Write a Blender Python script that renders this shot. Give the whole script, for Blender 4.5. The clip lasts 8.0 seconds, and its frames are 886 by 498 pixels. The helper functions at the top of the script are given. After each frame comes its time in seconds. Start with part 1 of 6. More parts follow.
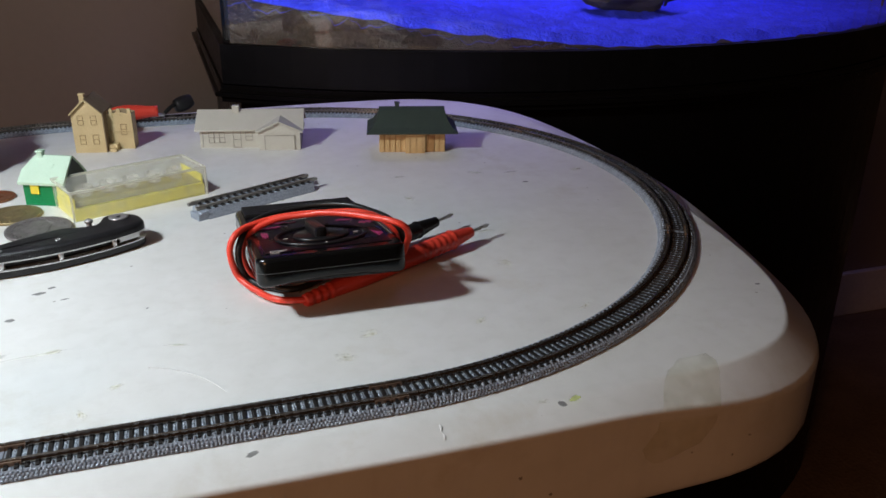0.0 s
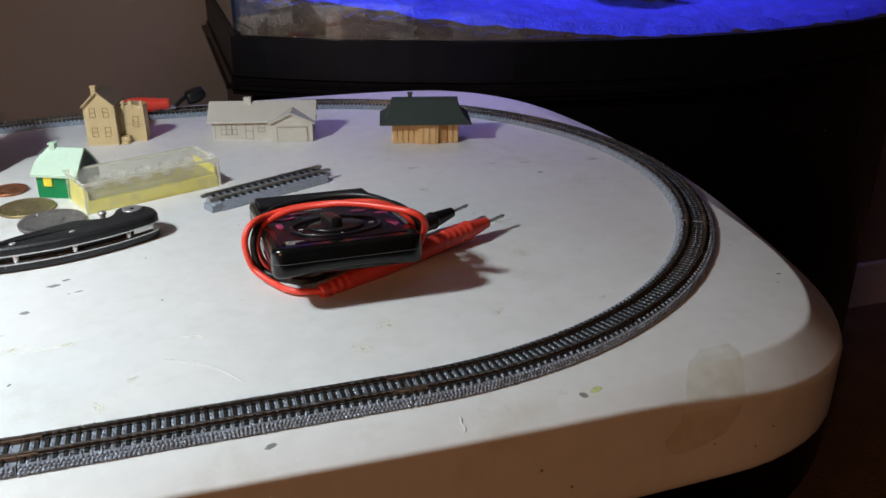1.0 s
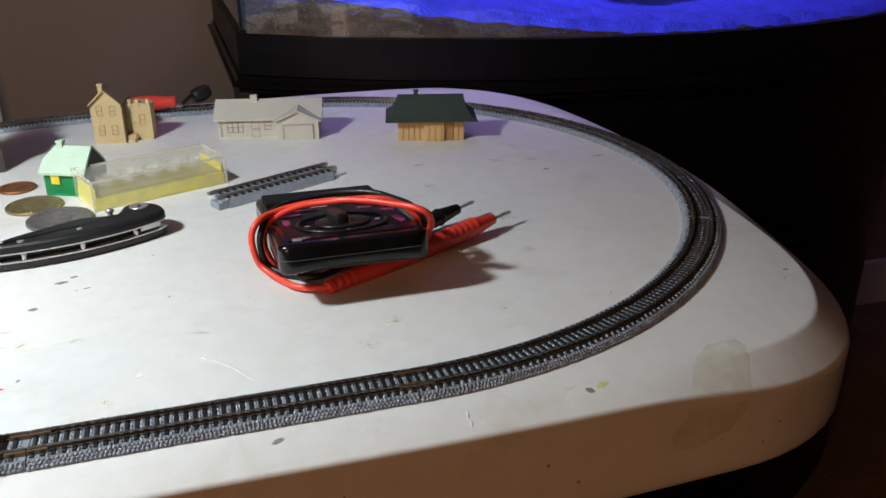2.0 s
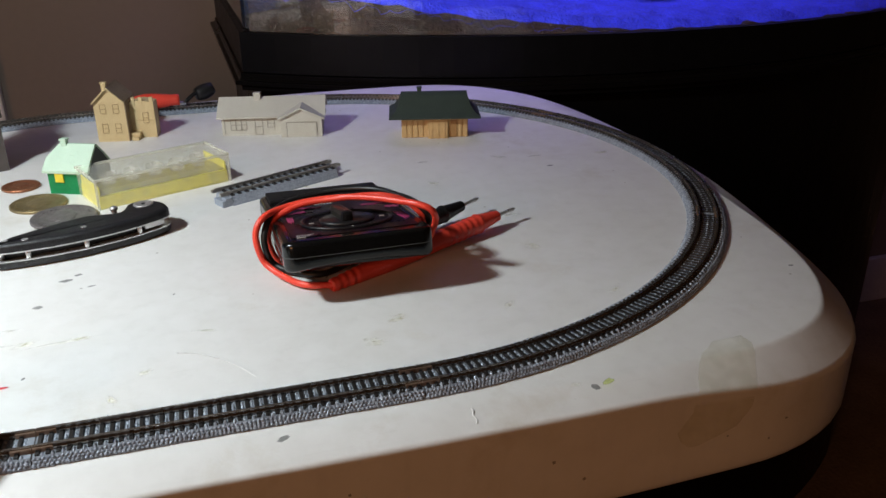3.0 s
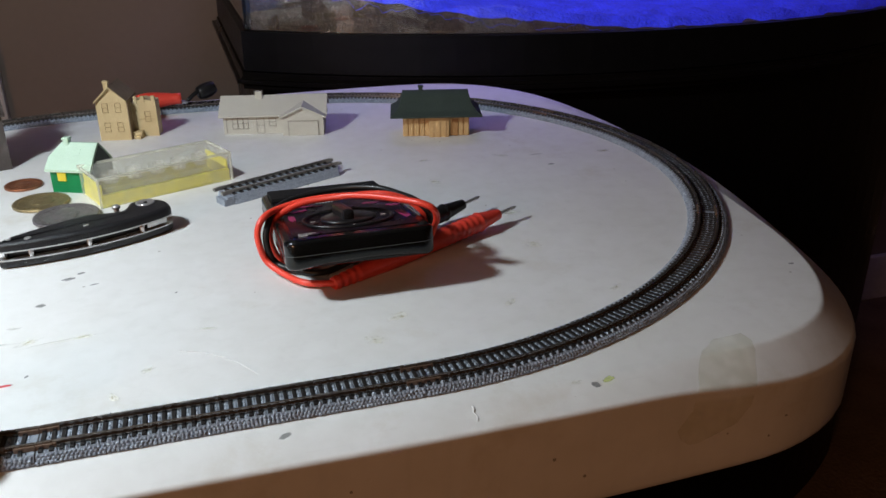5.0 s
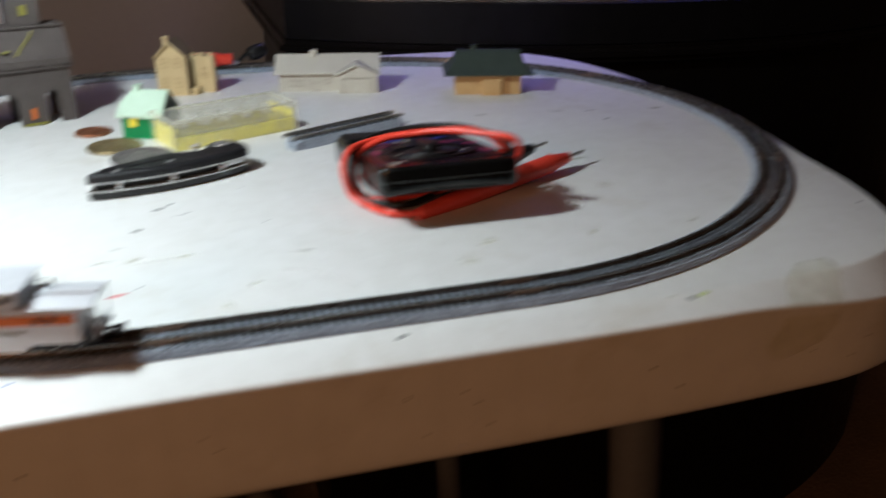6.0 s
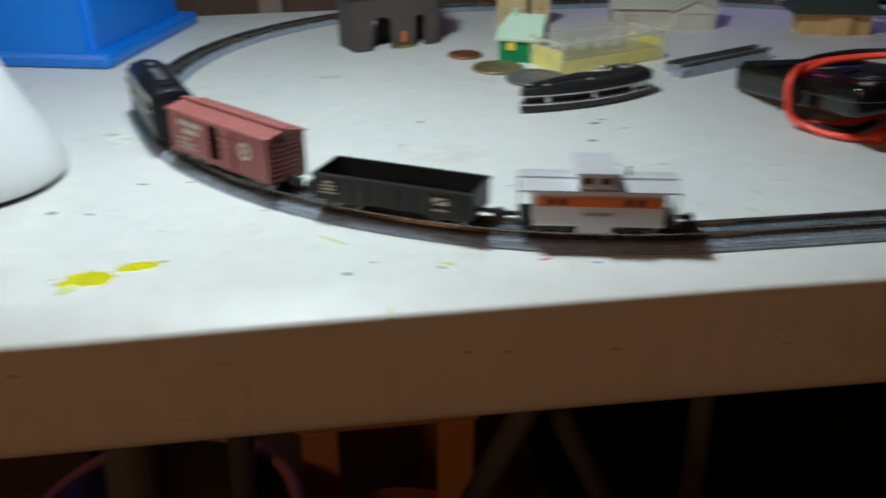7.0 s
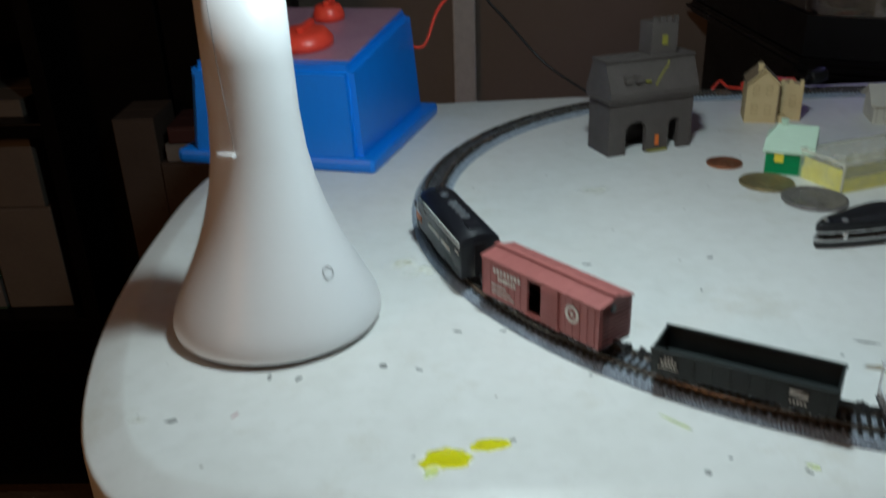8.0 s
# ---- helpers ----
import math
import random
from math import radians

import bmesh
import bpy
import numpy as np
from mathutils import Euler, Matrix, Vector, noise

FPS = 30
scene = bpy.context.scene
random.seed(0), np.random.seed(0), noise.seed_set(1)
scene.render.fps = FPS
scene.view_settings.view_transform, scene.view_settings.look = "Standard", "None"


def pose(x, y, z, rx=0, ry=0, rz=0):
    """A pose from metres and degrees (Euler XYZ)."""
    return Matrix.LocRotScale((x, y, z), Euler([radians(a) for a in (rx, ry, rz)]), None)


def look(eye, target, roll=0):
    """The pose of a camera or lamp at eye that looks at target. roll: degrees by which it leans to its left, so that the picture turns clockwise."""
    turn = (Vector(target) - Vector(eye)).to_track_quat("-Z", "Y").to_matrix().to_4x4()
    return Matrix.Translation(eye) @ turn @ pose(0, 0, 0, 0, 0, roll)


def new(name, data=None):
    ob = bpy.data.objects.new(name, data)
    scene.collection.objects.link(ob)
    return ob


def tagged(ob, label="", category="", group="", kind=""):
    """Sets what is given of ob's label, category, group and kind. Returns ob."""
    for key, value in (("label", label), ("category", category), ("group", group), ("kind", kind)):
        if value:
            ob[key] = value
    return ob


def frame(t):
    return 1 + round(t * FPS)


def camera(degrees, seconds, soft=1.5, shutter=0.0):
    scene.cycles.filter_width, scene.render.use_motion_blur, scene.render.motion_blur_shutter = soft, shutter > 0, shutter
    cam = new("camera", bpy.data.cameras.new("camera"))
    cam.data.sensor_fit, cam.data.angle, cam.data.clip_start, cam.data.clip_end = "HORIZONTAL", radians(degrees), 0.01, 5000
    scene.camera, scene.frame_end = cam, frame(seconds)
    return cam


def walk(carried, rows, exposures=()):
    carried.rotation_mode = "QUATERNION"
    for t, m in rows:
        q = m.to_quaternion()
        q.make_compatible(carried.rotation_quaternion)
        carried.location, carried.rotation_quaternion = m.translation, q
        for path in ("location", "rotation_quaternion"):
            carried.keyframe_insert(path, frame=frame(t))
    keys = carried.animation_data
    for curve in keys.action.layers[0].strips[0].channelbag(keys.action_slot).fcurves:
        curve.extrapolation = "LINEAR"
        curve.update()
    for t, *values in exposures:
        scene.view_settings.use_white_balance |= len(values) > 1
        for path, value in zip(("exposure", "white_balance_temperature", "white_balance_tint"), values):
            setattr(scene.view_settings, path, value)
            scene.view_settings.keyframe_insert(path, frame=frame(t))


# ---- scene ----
cam = camera(55.94, 8.0, shutter=0.45)
PATH = [
    (0, (0.0005, -0.2357, 0.1655), (0.5787, 1.5142, -0.6115), 0.67),
    (0.5, (-0.0023, -0.2328, 0.1632), (0.5652, 1.5170, -0.6217), 0.56),
    (1, (-0.0019, -0.2315, 0.1625), (0.5549, 1.5190, -0.6284), 0.20),
    (1.5, (-0.0021, -0.2325, 0.1621), (0.5461, 1.5206, -0.6291), 0.07),
    (3, (-0.0027, -0.2316, 0.1611), (0.5326, 1.5220, -0.6379), -0.35),
    (3.5, (-0.0030, -0.2319, 0.1613), (0.5299, 1.5236, -0.6350), -0.40),
    (4, (-0.0030, -0.2312, 0.1609), (0.5248, 1.5247, -0.6380), -0.48),
    (4.5, (-0.0027, -0.2324, 0.1617), (0.5246, 1.5229, -0.6389), -0.48),
    (4.75, (-0.0027, -0.2324, 0.1617), (0.5246, 1.5229, -0.6389), -0.48),
    (5.8, (-0.0050, -0.2399, 0.1546), (0.5441, 1.5028, -0.6587), -0.13),
    (6, (-0.0455, -0.2421, 0.1386), (0.4908, 1.5078, -0.6677), 0.12),
    (6.5, (-0.1260, -0.2370, 0.1232), (0.3735, 1.5085, -0.7155), 1.47),
    (7, (-0.1886, -0.2265, 0.1196), (0.0589, 1.5533, -0.7585), -0.08),
    (7.5, (-0.2423, -0.2121, 0.1283), (-0.2041, 1.5815, -0.7557), -1.60),
    (8, (-0.2549, -0.1985, 0.1660), (-0.3299, 1.6219, -0.6589), -2.06),
]
walk(cam, [(t, look(eye, target, roll)) for t, eye, target, roll in PATH], [
    (0.0, 0.0, 6300, 10), (1.0, 0.08, 6330, 10), (1.5, 0.18, 6480, 10), (2.8, 0.06, 6480, 10), (3.5, 0.06, 6480, 10), (4.0, 0.0, 6320, 10), (4.75, 0.0, 6250, 10), (5.8, 0.08, 6250, 8), (6.0, 0.10, 6230, 7), (6.5, -0.48, 6200, 5), (7.0, -0.70, 6150, 2), (7.5, -1.05, 6150, 0), (8.0, -1.18, 6000, -1)])

# world, sun, large lights ---------------------------------------------------
world = bpy.data.worlds.new("night")
world.use_nodes = True
world.node_tree.nodes["Background"].inputs["Color"].default_value = (0.02, 0.018, 0.017, 1)
world.node_tree.nodes["Background"].inputs["Strength"].default_value = 0.25
scene.world = world


def area_lamp(name, eye, target, watts, size, colour, shape="DISK", size_y=None):
    data = bpy.data.lights.new(name, "AREA")
    data.energy, data.color, data.shape, data.size = watts, colour, shape, size
    if size_y:
        data.size_y = size_y
    ob = new(name, data)
    ob.matrix_world = look(eye, target)
    return ob


# the desk lamp's bar of diodes, lying across the end of its neck
HEAD = Vector((-0.222, 0.0700, 0.312))
BAR = Vector((0.08, -0.99, 0.0)).normalized()
BAR_TURN = Matrix((BAR, Vector((0, 0, 1)).cross(BAR), Vector((0, 0, 1)))).transposed().to_4x4()
lamp_data = bpy.data.lights.new("desk_lamp_light", "POINT")
lamp_data.energy, lamp_data.color, lamp_data.shadow_soft_size = 5.35, (0.875, 0.955, 0.985), 0.018
new("desk_lamp_light", lamp_data).location = HEAD - Vector((0, 0, 0.026))
area_lamp("room_light", (-1.45, -1.30, 0.62), (-0.05, 0.1, -0.1), 7.9, 0.50, (1.0, 0.46, 0.205))
area_lamp("aquarium_light", (0.453, 0.73, 0.43), (0.453, 0.71, 0.0), 1.12, 0.62, (0.40, 0.31, 1.0), "RECTANGLE", 0.15).data.spread = radians(98)

# materials ------------------------------------------------------------------


def material(name, colour, rough=0.5, metal=0.0, second=None, size=0.01, fine=0.0015, amount=0.5, bump=0.0, spec=0.5, coat=0.0):
    """Two scales of noise between two colours, roughness that varies a little, and a fine relief."""
    m = bpy.data.materials.new(name)
    m.use_nodes = True
    nt = m.node_tree
    n, l = nt.nodes, nt.links
    b = n["Principled BSDF"]
    second = second or tuple(c * 0.72 for c in colour)
    tc = n.new("ShaderNodeTexCoord")
    big, small = n.new("ShaderNodeTexNoise"), n.new("ShaderNodeTexNoise")
    big.inputs["Scale"].default_value, small.inputs["Scale"].default_value = 1 / size, 1 / fine
    big.inputs["Detail"].default_value, small.inputs["Detail"].default_value = 4, 3
    for t in (big, small):
        l.new(tc.outputs["Object"], t.inputs["Vector"])
    mixed = n.new("ShaderNodeMath")
    mixed.operation = "MULTIPLY_ADD"
    mixed.inputs[1].default_value = 0.45
    l.new(small.outputs["Fac"], mixed.inputs[0])
    half = n.new("ShaderNodeMath")
    half.operation = "MULTIPLY"
    half.inputs[1].default_value = 0.6
    l.new(big.outputs["Fac"], half.inputs[0])
    l.new(half.outputs[0], mixed.inputs[2])
    ramp = n.new("ShaderNodeMapRange")
    ramp.inputs["From Min"].default_value, ramp.inputs["From Max"].default_value = 0.38, 0.68
    ramp.inputs["To Max"].default_value = amount
    l.new(mixed.outputs[0], ramp.inputs["Value"])
    mix = n.new("ShaderNodeMix")
    mix.data_type = "RGBA"
    mix.inputs["A"].default_value, mix.inputs["B"].default_value = (*colour, 1), (*second, 1)
    l.new(ramp.outputs[0], mix.inputs["Factor"])
    l.new(mix.outputs["Result"], b.inputs["Base Color"])
    r = n.new("ShaderNodeMapRange")
    r.inputs["To Min"].default_value, r.inputs["To Max"].default_value = max(0.02, rough - 0.1), min(1, rough + 0.1)
    l.new(big.outputs["Fac"], r.inputs["Value"])
    l.new(r.outputs[0], b.inputs["Roughness"])
    b.inputs["Metallic"].default_value = metal
    b.inputs["Specular IOR Level"].default_value = spec
    b.inputs["Coat Weight"].default_value = coat
    if bump:
        bp = n.new("ShaderNodeBump")
        bp.inputs["Strength"].default_value, bp.inputs["Distance"].default_value = 0.6, bump
        l.new(small.outputs["Fac"], bp.inputs["Height"])
        l.new(bp.outputs["Normal"], b.inputs["Normal"])
    return m


def clear(name, colour=(1, 1, 1), rough=0.03, ior=1.45):
    m = bpy.data.materials.new(name)
    m.use_nodes = True
    b = m.node_tree.nodes["Principled BSDF"]
    b.inputs["Base Color"].default_value = (*colour, 1)
    b.inputs["Roughness"].default_value, b.inputs["IOR"].default_value = rough, ior
    b.inputs["Transmission Weight"].default_value = 1.0
    return m


def scuffed(name, through_, colour):
    """Thin plastic film: mostly see-through, a little cloudy, with a sheen."""
    m = bpy.data.materials.new(name)
    m.use_nodes = True
    n, l = m.node_tree.nodes, m.node_tree.links
    b = n["Principled BSDF"]
    b.inputs["Base Color"].default_value = (*colour, 1)
    b.inputs["Roughness"].default_value = 0.22
    t = n.new("ShaderNodeBsdfTransparent")
    t.inputs["Color"].default_value = (0.98, 0.98, 0.96, 1)
    mix = n.new("ShaderNodeMixShader")
    tc, nz, mr = n.new("ShaderNodeTexCoord"), n.new("ShaderNodeTexNoise"), n.new("ShaderNodeMapRange")
    nz.inputs["Scale"].default_value, nz.inputs["Detail"].default_value = 120, 5
    mr.inputs["From Min"].default_value, mr.inputs["From Max"].default_value = 0.3, 0.7
    mr.inputs["To Min"].default_value, mr.inputs["To Max"].default_value = 1 - through_ - 0.06, 1 - through_ + 0.08
    l.new(tc.outputs["Object"], nz.inputs["Vector"])
    l.new(nz.outputs["Fac"], mr.inputs["Value"])
    l.new(mr.outputs[0], mix.inputs["Fac"])
    l.new(t.outputs[0], mix.inputs[1])
    l.new(b.outputs[0], mix.inputs[2])
    l.new(mix.outputs[0], n["Material Output"].inputs["Surface"])
    return m


def glow(name, colour, strength):
    m = bpy.data.materials.new(name)
    m.use_nodes = True
    b = m.node_tree.nodes["Principled BSDF"]
    b.inputs["Base Color"].default_value = (*colour, 1)
    b.inputs["Emission Color"].default_value = (*colour, 1)
    b.inputs["Emission Strength"].default_value = strength
    return m


def ballast_material():
    m = material("grey_ballast", (0.42, 0.48, 0.57), 0.42, second=(0.29, 0.34, 0.41), size=0.006, fine=0.0009)
    n, l = m.node_tree.nodes, m.node_tree.links
    b = n["Principled BSDF"]
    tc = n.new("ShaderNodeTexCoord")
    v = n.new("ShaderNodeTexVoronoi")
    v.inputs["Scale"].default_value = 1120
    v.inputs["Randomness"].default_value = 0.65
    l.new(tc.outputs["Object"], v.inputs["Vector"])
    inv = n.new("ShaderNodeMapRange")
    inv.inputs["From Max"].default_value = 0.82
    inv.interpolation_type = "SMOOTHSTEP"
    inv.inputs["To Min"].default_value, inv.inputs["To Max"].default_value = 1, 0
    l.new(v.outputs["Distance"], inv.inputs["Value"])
    bp = n.new("ShaderNodeBump")
    bp.inputs["Strength"].default_value, bp.inputs["Distance"].default_value = 0.6, 0.0003
    l.new(inv.outputs[0], bp.inputs["Height"])
    l.new(bp.outputs["Normal"], b.inputs["Normal"])
    # colour also multiplied darker between stones, painting the shade of the crevices
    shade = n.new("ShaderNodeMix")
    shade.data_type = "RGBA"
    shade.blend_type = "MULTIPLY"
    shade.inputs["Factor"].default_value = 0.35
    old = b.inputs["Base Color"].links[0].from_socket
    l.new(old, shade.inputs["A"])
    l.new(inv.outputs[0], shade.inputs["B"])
    geo, tone = n.new("ShaderNodeNewGeometry"), n.new("ShaderNodeMapRange")
    tone.inputs["To Min"].default_value, tone.inputs["To Max"].default_value = 0.72, 1.12
    l.new(geo.outputs["Random Per Island"], tone.inputs["Value"])
    each = n.new("ShaderNodeVectorMath")
    each.operation = "SCALE"
    l.new(shade.outputs["Result"], each.inputs[0])
    l.new(tone.outputs[0], each.inputs["Scale"])
    l.new(each.outputs[0], b.inputs["Base Color"])
    return m


def knurled(m, pitch, depth):
    """A fine crosswise knurl pressed into a material's surface."""
    n, l = m.node_tree.nodes, m.node_tree.links
    tc, add = n.new("ShaderNodeTexCoord"), n.new("ShaderNodeMath")
    for k, turn in enumerate((35, -55)):
        turned, wave = n.new("ShaderNodeMapping"), n.new("ShaderNodeTexWave")
        turned.inputs["Rotation"].default_value = (0, 0, radians(turn))
        wave.inputs["Scale"].default_value = 0.314 / pitch
        l.new(tc.outputs["Object"], turned.inputs["Vector"])
        l.new(turned.outputs[0], wave.inputs["Vector"])
        l.new(wave.outputs["Fac"], add.inputs[k])
    bp = n.new("ShaderNodeBump")
    bp.inputs["Strength"].default_value, bp.inputs["Distance"].default_value = 0.8, depth
    l.new(add.outputs[0], bp.inputs["Height"])
    l.new(bp.outputs["Normal"], n["Principled BSDF"].inputs["Normal"])
    return m


def table_material():
    """White blow-moulded plastic: faint yellowing, grey grime, fine pebble grain and small specks."""
    m = material("white_table_plastic", (0.80, 0.80, 0.78), 0.45, second=(0.70, 0.695, 0.66), size=0.09, fine=0.012, amount=0.7)
    n, l = m.node_tree.nodes, m.node_tree.links
    b = n["Principled BSDF"]
    tc = n.new("ShaderNodeTexCoord")
    dirt = n.new("ShaderNodeTexNoise")
    dirt.inputs["Scale"].default_value, dirt.inputs["Detail"].default_value, dirt.inputs["Roughness"].default_value = 16, 8, 0.72
    l.new(tc.outputs["Object"], dirt.inputs["Vector"])
    pick = n.new("ShaderNodeMapRange")
    pick.inputs["From Min"].default_value, pick.inputs["From Max"].default_value = 0.56, 0.80
    pick.inputs["To Max"].default_value = 0.55
    l.new(dirt.outputs["Fac"], pick.inputs["Value"])
    stain = n.new("ShaderNodeMix")
    stain.data_type = "RGBA"
    stain.inputs["B"].default_value = (0.50, 0.44, 0.32, 1)
    l.new(pick.outputs[0], stain.inputs["Factor"])
    old = b.inputs["Base Color"].links[0].from_socket
    l.new(old, stain.inputs["A"])
    speck = n.new("ShaderNodeTexVoronoi")
    speck.inputs["Scale"].default_value = 58
    l.new(tc.outputs["Object"], speck.inputs["Vector"])
    dot = n.new("ShaderNodeMapRange")
    dot.inputs["From Min"].default_value, dot.inputs["From Max"].default_value = 0.045, 0.03
    dot.inputs["To Max"].default_value = 0.65
    l.new(speck.outputs["Distance"], dot.inputs["Value"])
    rare = n.new("ShaderNodeTexNoise")
    rare.inputs["Scale"].default_value = 11
    l.new(tc.outputs["Object"], rare.inputs["Vector"])
    gate = n.new("ShaderNodeMath")
    gate.operation = "GREATER_THAN"
    gate.inputs[1].default_value = 0.43
    l.new(rare.outputs["Fac"], gate.inputs[0])
    both = n.new("ShaderNodeMath")
    both.operation = "MULTIPLY"
    l.new(dot.outputs[0], both.inputs[0])
    l.new(gate.outputs[0], both.inputs[1])
    specks = n.new("ShaderNodeMix")
    specks.data_type = "RGBA"
    specks.inputs["B"].default_value = (0.22, 0.19, 0.15, 1)
    l.new(both.outputs[0], specks.inputs["Factor"])
    l.new(stain.outputs["Result"], specks.inputs["A"])
    worn = specks.outputs["Result"]
    for turn, stretch, low, tint in ((24, (26, 620, 1), 0.68, 0.14), (-38, (20, 540, 1), 0.69, 0.12), (0, (150, 150, 1), 0.52, 0.05)):
        lay, line, keep, mark = n.new("ShaderNodeMapping"), n.new("ShaderNodeTexNoise"), n.new("ShaderNodeMapRange"), n.new("ShaderNodeMix")
        lay.inputs["Rotation"].default_value = (0, 0, radians(turn))
        lay.inputs["Scale"].default_value = stretch
        line.inputs["Scale"].default_value, line.inputs["Detail"].default_value = 1.0, 2
        keep.inputs["From Min"].default_value, keep.inputs["From Max"].default_value = low, low + 0.14
        keep.inputs["To Max"].default_value = tint
        mark.data_type = "RGBA"
        mark.inputs["B"].default_value = (0.34, 0.33, 0.29, 1)
        l.new(tc.outputs["Object"], lay.inputs["Vector"])
        l.new(lay.outputs[0], line.inputs["Vector"])
        l.new(line.outputs["Fac"], keep.inputs["Value"])
        l.new(keep.outputs[0], mark.inputs["Factor"])
        l.new(worn, mark.inputs["A"])
        worn = mark.outputs["Result"]
    l.new(worn, b.inputs["Base Color"])
    grain = n.new("ShaderNodeTexNoise")
    grain.inputs["Scale"].default_value, grain.inputs["Detail"].default_value = 900, 2
    l.new(tc.outputs["Object"], grain.inputs["Vector"])
    bp = n.new("ShaderNodeBump")
    bp.inputs["Strength"].default_value, bp.inputs["Distance"].default_value = 0.12, 0.0003
    l.new(grain.outputs["Fac"], bp.inputs["Height"])
    l.new(bp.outputs["Normal"], b.inputs["Normal"])
    return m


TABLE = table_material()
BALLAST = ballast_material()
# bed under the stones, coloured darker to paint shade in their crevices
BALLASTBASE = material("crevice_shade_ballast", (0.22, 0.25, 0.29), 0.6, second=(0.15, 0.17, 0.20), size=0.006, fine=0.0009, bump=0.0003)
SLEEPER = material("dark_sleeper", (0.020, 0.019, 0.018), 0.38, second=(0.012, 0.011, 0.011), size=0.004, spec=0.5)
RAIL = material("nickel_rail", (0.46, 0.43, 0.39), 0.27, 0.9, second=(0.19, 0.155, 0.125), size=0.02, fine=0.002, amount=0.75)
JOINER = material("joiner_metal", (0.30, 0.21, 0.15), 0.42, 0.7, second=(0.18, 0.12, 0.08))
BLACK = material("black_plastic", (0.008, 0.008, 0.009), 0.34, second=(0.014, 0.014, 0.015), spec=0.4)
GLOSSBLACK = material("gloss_black_plastic", (0.003, 0.0035, 0.0035), 0.17, second=(0.006, 0.0065, 0.0065), spec=0.45)
RUBBER = material("black_rubber", (0.008, 0.008, 0.008), 0.4, second=(0.014, 0.014, 0.014), spec=0.35)
DARKWOOD = material("black_stained_wood", (0.0034, 0.003, 0.003), 0.30, spec=0.10, second=(0.006, 0.005, 0.0045), size=0.05, fine=0.004)
SEAMGREY = material("dusty_grey_seam", (0.09, 0.095, 0.095), 0.6)
STEEL = material("brushed_steel", (0.66, 0.66, 0.66), 0.30, 0.75, second=(0.50, 0.50, 0.50), size=0.004, fine=0.0008)
RED = material("red_plastic", (0.80, 0.065, 0.035), 0.36, second=(0.70, 0.045, 0.028), size=0.02, fine=0.002)
CREAM = material("cream_plastic", (0.54, 0.53, 0.46), 0.6, second=(0.45, 0.44, 0.38), size=0.012, fine=0.001, bump=0.0001)
TAN = material("tan_card", (0.57, 0.45, 0.24), 0.7, second=(0.49, 0.37, 0.19), size=0.01, fine=0.001, bump=0.0001)
TANROOF = material("brown_roof", (0.22, 0.16, 0.095), 0.8, second=(0.15, 0.105, 0.06), size=0.006, fine=0.0008, bump=0.0002)
INK = material("dark_line", (0.17, 0.15, 0.11), 0.7)
STATIONROOF = material("dark_green_roof", (0.030, 0.047, 0.037), 0.6, second=(0.018, 0.03, 0.024), size=0.01, fine=0.001, bump=0.0002)
TIMBER = material("yellow_timber", (0.60, 0.41, 0.19), 0.65, second=(0.46, 0.29, 0.12), size=0.006, fine=0.001, bump=0.0002)
DARKTIMBER = material("dark_timber", (0.40, 0.22, 0.08), 0.65, second=(0.28, 0.15, 0.05), size=0.006, fine=0.001, bump=0.0002)
MINT = material("mint_roof", (0.52, 0.69, 0.55), 0.55, second=(0.45, 0.62, 0.48), size=0.008, fine=0.001, bump=0.0002)
GREEN = material("green_brick_wall", (0.0, 0.24, 0.075), 0.5, second=(0.0, 0.16, 0.05), size=0.006, fine=0.001, bump=0.0002)
PALEYELLOW = material("pale_yellow_card", (0.80, 0.74, 0.12), 0.6, second=(0.74, 0.67, 0.14), size=0.02, fine=0.002)
YELLOW = material("yellow_card", (0.80, 0.66, 0.05), 0.55, second=(0.72, 0.58, 0.06), size=0.01, fine=0.002)
STONE = material("grey_brown_castle", (0.078, 0.064, 0.058), 0.8, second=(0.052, 0.042, 0.037), size=0.012, fine=0.0015, bump=0.0003)
DULLYELLOW = material("dull_yellow_paint", (0.26, 0.24, 0.03), 0.6)
ORANGE = material("orange_paint", (0.70, 0.16, 0.02), 0.45)
BLUE = material("blue_plastic", (0.018, 0.21, 0.78), 0.34, second=(0.015, 0.17, 0.68), size=0.06, fine=0.004)
PANEL = material("pinkish_metal_panel", (0.46, 0.27, 0.36), 0.42, 0.3, second=(0.34, 0.17, 0.26), size=0.03, fine=0.003)
LAMPSEAM = material("pale_grey_seam", (0.42, 0.42, 0.43), 0.6)
LAMPWHITE = material("white_lamp_plastic", (0.86, 0.86, 0.87), 0.38, second=(0.83, 0.83, 0.835), size=0.05, fine=0.004)
COPPER = material("copper_coin", (0.40, 0.17, 0.09), 0.40, 0.7, second=(0.22, 0.09, 0.045), size=0.004, fine=0.0012, bump=0.0003)
BRASS = material("brass_coin", (0.36, 0.29, 0.15), 0.40, 0.65, second=(0.20, 0.16, 0.09), size=0.004, fine=0.0013, bump=0.0003)
NICKEL = material("dull_silver_coin", (0.24, 0.22, 0.22), 0.45, 0.5, second=(0.12, 0.11, 0.11), size=0.004, fine=0.0013, bump=0.0003)
SCALE = knurled(material("black_textured_grip", (0.010, 0.010, 0.012), 0.42, second=(0.020, 0.020, 0.022), size=0.004, fine=0.0009, spec=0.4), 0.0009, 0.00007)
BOXRED = material("oxide_red_paint", (0.35, 0.115, 0.105), 0.5, second=(0.28, 0.085, 0.076), size=0.008, fine=0.001)
